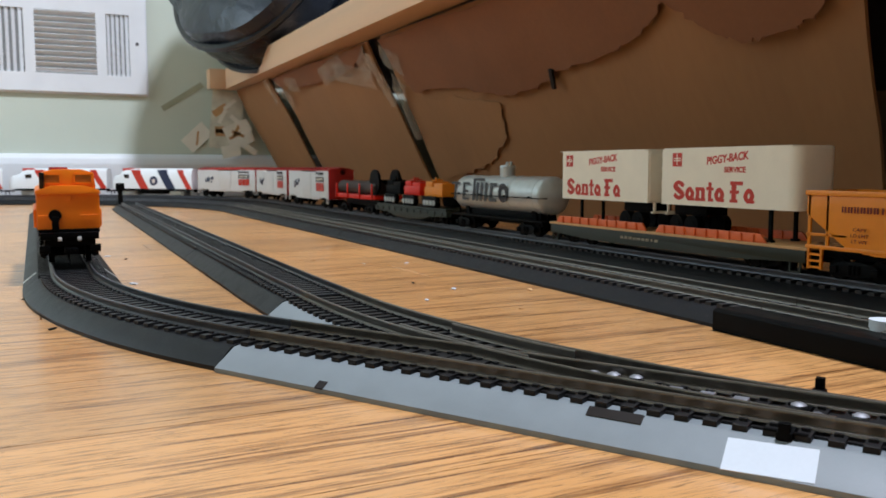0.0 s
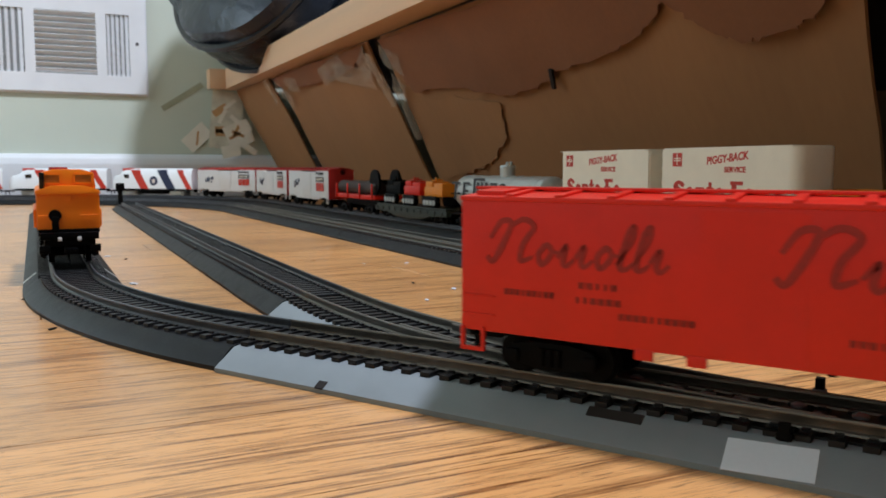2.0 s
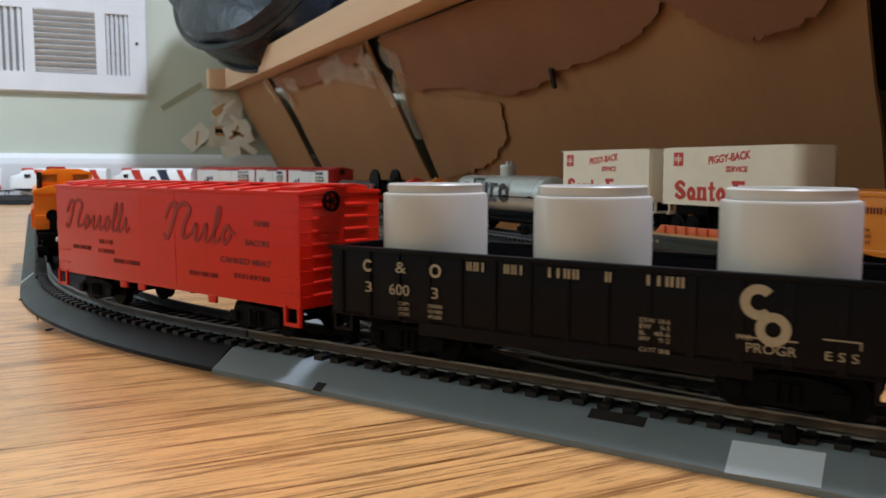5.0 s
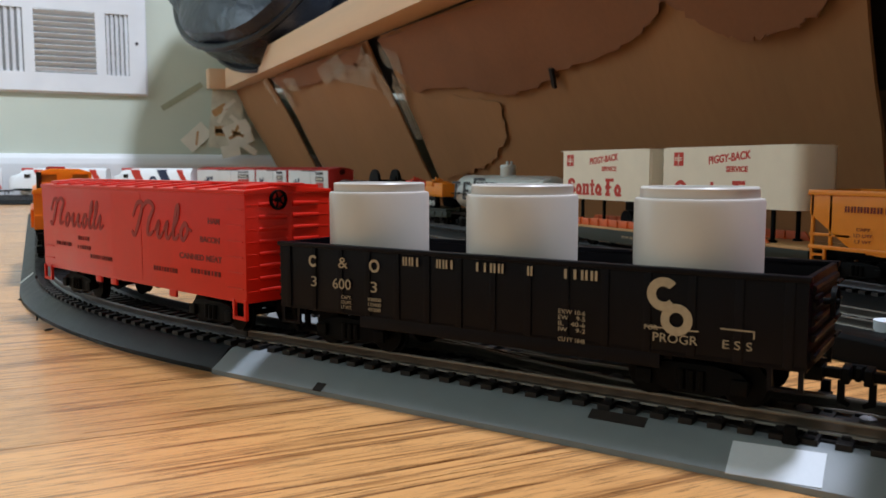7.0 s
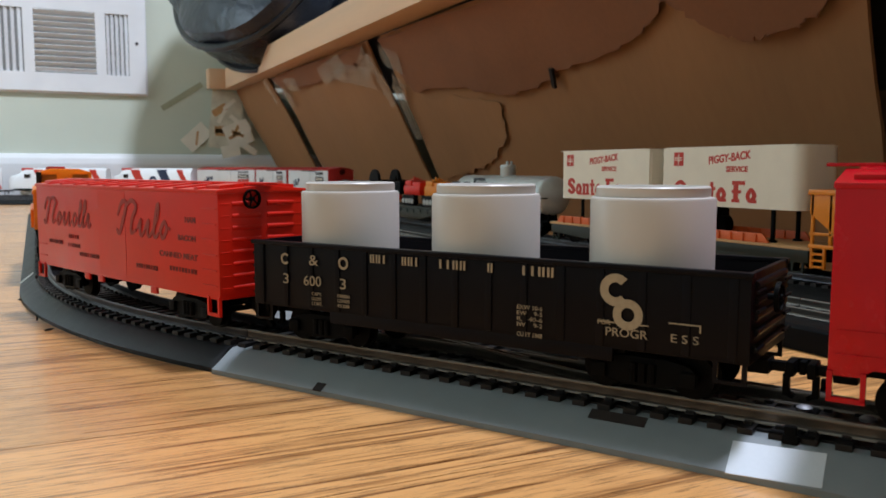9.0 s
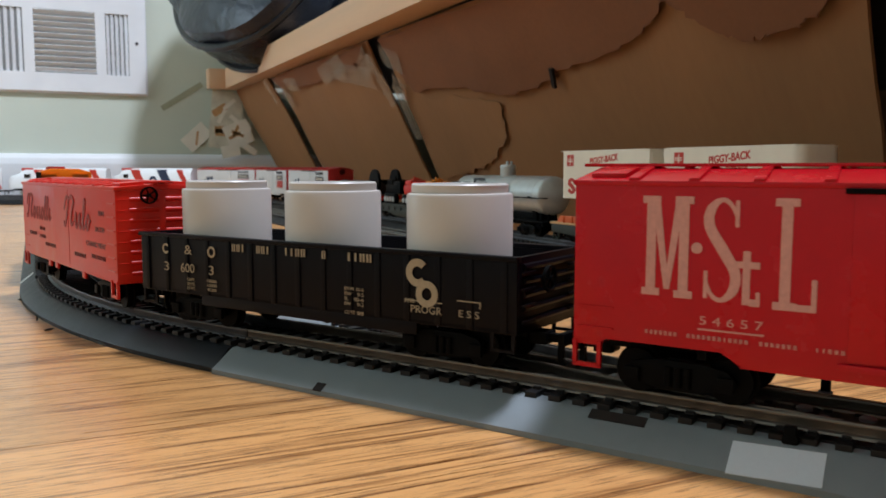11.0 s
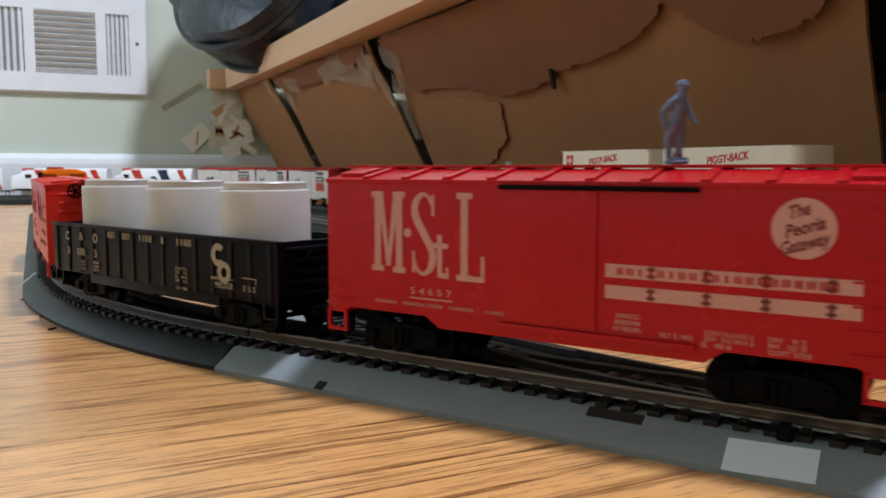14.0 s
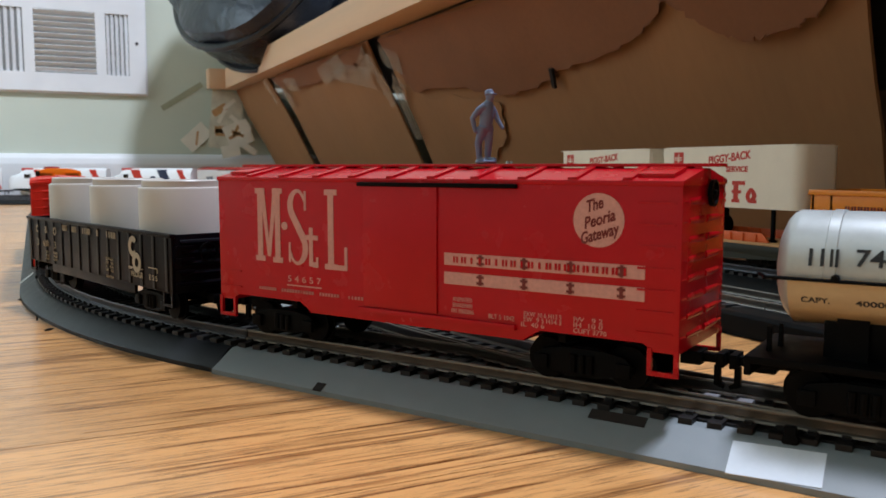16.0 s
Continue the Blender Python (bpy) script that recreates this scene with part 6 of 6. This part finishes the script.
# outer ply that still clings above the tears
sheet([(0.992, 0.256), (0.980, 0.215), (0.955, 0.180), (0.850, 0.176), (0.760, 0.159), (0.690, 0.160), (0.640, 0.174), (0.560, 0.182), (0.505, 0.197), (0.470, 0.222), (0.462, 0.256)], 0.0012, 0.0055, CARD_IN, "torn_ply", "reddish brown torn cardboard ply", "cardboard", 0.003, 7, 0.003)
sheet([(0.485, 0.215), (0.455, 0.188), (0.420, 0.170), (0.395, 0.172), (0.372, 0.176), (0.352, 0.186), (0.336, 0.256), (0.470, 0.256)], 0.0012, 0.0075, CARD_IN, "torn_ply", "dark torn cardboard ply beside the wide panel", "cardboard", 0.003, 7, 0.003)
sheet([(0.985, 0.165), (0.870, 0.168), (0.775, 0.150), (0.790, 0.110), (0.850, 0.078), (0.930, 0.062), (0.990, 0.058)], 0.0004, 0.0030, CARD, "torn_ply", "loose brown cardboard ply with torn edge", "cardboard", 0.003, 7, 0.002)
sheet([(1.500, 0.256), (1.480, 0.238), (1.300, 0.225), (1.130, 0.230), (1.060, 0.240), (1.050, 0.256)], 0.0012, 0.0055, CARD_IN, "torn_ply", "torn reddish ply along the rail", "cardboard", 0.003, 7, 0.003)


def tape(x, y, w, h, rot, seed):
    rng = random.Random(seed)
    bm = B()
    n, k = 10, 4
    g = [[bm.verts.new((w * (i / n - 0.5), h * (j / k - 0.5), 0.0085 + rng.uniform(-0.0012, 0.0016))) for j in range(k + 1)] for i in range(n + 1)]
    for i in range(n):
        for j in range(k):
            bm.faces.new((g[i][j], g[i + 1][j], g[i + 1][j + 1], g[i][j + 1]))
    bmesh.ops.solidify(bm, geom=bm.faces[:], thickness=0.0002)
    solid("packing_tape", bm, TAPE, "crinkled shiny strip of clear packing tape", "tape", "tape strips", m=CM @ Matrix.Translation((x, y, 0)) @ Matrix.Rotation(rot, 4, "Z"))


for i, a in enumerate(((1.475, 0.225, 0.07, 0.030, 0.6), (1.12, 0.222, 0.13, 0.030, 0.2), (1.035, 0.205, 0.075, 0.025, 1.3), (1.19, 0.238, 0.11, 0.028, -0.1), (1.0, 0.155, 0.02, 0.075, 0.1), (0.975, 0.228, 0.05, 0.028, 0.4), (1.55, 0.235, 0.02, 0.05, -0.3), (1.41, 0.236, 0.06, 0.024, 0.1), (1.06, 0.232, 0.045, 0.03, -0.4), (0.99, 0.19, 0.03, 0.03, 0.7))):
    tape(*a, i)
# thumb-sized torn slit
bm = B()
bx(bm, -0.0026, 0.0026, -0.010, 0.010, 0.006, 0.0090, 0.0006, Matrix.Rotation(0.35, 4, "Z"))
solid("torn_flap", bm, DARK_GAP, "small dark torn flap standing off the cardboard", "flap", m=CM @ Matrix.Translation((0.655, 0.168, 0)))


# printed paper scraps by the corner
def scrap(x, y, w, h, rot, z, seed, m0, paper=None):
    th = thing("paper_scrap", "white printed paper scrap stuck by the corner", "paper", "paper scraps", m=m0 @ Matrix.Translation((x, y, z)) @ Matrix.Rotation(rot, 4, "Z"))
    bm = B()
    bx(bm, -w, w, -h, h, 0, 0.0006)
    part("sheet", bm, paper or SCRAP, th)
    rng = random.Random(seed)
    for i in range(seed % 4):
        bm = B()
        a, b = rng.uniform(-0.5, 0.5) * w, rng.uniform(-0.5, 0.5) * h
        bx(bm, -w * 0.5, w * 0.5, -h * 0.12, h * 0.12, 0.0006, 0.0009, 0, Matrix.Translation((a, b, 0)) @ Matrix.Rotation(rng.choice((0.7, -0.8, 0.1)), 4, "Z"))
        part("printed_bar", bm, TAN, th)


WM = Matrix.Translation((0, YN, 0)) @ Matrix(((1, 0, 0, 0), (0, 0, -1, 0), (0, 1, 0, 0), (0, 0, 0, 1)))
scrap(0.318, 0.128, 0.030, 0.018, 0.75, 0.004, 9, WM)
scrap(0.380, 0.165, 0.034, 0.062, -0.1, 0.012, 7, WM, WRAP)
scrap(0.405, 0.135, 0.028, 0.026, 0.4, 0.016, 11, WM)
scrap(0.425, 0.105, 0.020, 0.007, -0.6, 0.020, 4, WM)
for i, (x, y, w, h, r) in enumerate(((0.385, 0.198, 0.016, 0.004, 0.7), (0.368, 0.172, 0.004, 0.016, -0.5), (0.396, 0.165, 0.014, 0.0045, -0.7), (0.416, 0.150, 0.011, 0.012, 0.5), (0.384, 0.098, 0.020, 0.013, 0.2))):
    scrap(x, y, w, h, r, 0.024 + 0.002 * i, 4, WM)
# thin dull olive strip lying diagonally on the wall
bm = B()
bx(bm, -0.050, 0.050, -0.006, 0.006, 0, 0.0006)
solid("wall_strip", bm, OLIVE_STRIP, "dull olive diagonal strip on the wall", "tape", m=WM @ Matrix.Translation((0.291, 0.2135, 0.0003)) @ Matrix.Rotation(0.578, 4, "Z"))

# shade of the ceiling lamp, and an unseen window added for the left fill light
bm = B()
lathe(bm, [(0.19, 0.0), (0.21, 0.01), (0.21, 0.05), (0.19, 0.06), (0.0005, 0.06)], 32, Matrix.Translation((0.55, 0.14, 2.49)))
solid("ceiling_lamp", bm, WHITE, "round white ceiling lamp housing", "ceiling lamp")
win = thing("added_window", "unseen white framed window added around the left fill light", "window", kind="structure", m=pose(XW - 0.05, 1.52, 0.60))
for nm, b in (("window_frame", (-0.05, 0.05, -0.27, -0.24, -0.27, 0.27)), ("window_frame", (-0.05, 0.05, 0.24, 0.27, -0.27, 0.27)), ("window_frame", (-0.05, 0.05, -0.24, 0.24, -0.27, -0.24)), ("window_frame", (-0.05, 0.05, -0.24, 0.24, 0.24, 0.27)), ("glazing_bar", (-0.02, 0.02, -0.24, 0.24, -0.012, 0.012))):
    bm = B()
    bx(bm, *b, 0.002)
    part(nm, bm, WHITE, win)

# crumbs and lint on the floor
rng = random.Random(12)
for i in range(16):
    bm = B()
    r = rng.uniform(0.0006, 0.0018)
    bmesh.ops.create_icosphere(bm, subdivisions=1, radius=r, matrix=Matrix.Diagonal((rng.uniform(1, 3), 1, 0.4, 1)))
    x, y = rng.choice(((0.02, 0.42), (0.16, 0.40), (0.20, 0.30), (0.19, 0.55), (0.04, 0.6)))
    solid("crumb", bm, rng.choice((PAPER, TAN, DARK)), "tiny crumb lying on the oak floor", "crumb", "crumbs", m=pose(x + rng.uniform(-0.03, 0.03), y + rng.uniform(-0.08, 0.08), r * 0.38, 0, 0, rng.uniform(0, 180)))


def motions():
    for ob, off in CARS:
        walk(ob, car_rows(off))
    walk(man, [(t, m @ Matrix.Translation((float(np.interp(t, *zip(*MAN))), 0, 0))) for t, m in car_rows(0.0)])
    for ob, (x, z) in zip(tubes, TUBES):
        walk(ob, [(t, m @ Matrix.Translation((x, 0, z))) for t, m in car_rows(0.1600)])
    walk(cab, caboose_rows())


planks()
motions()
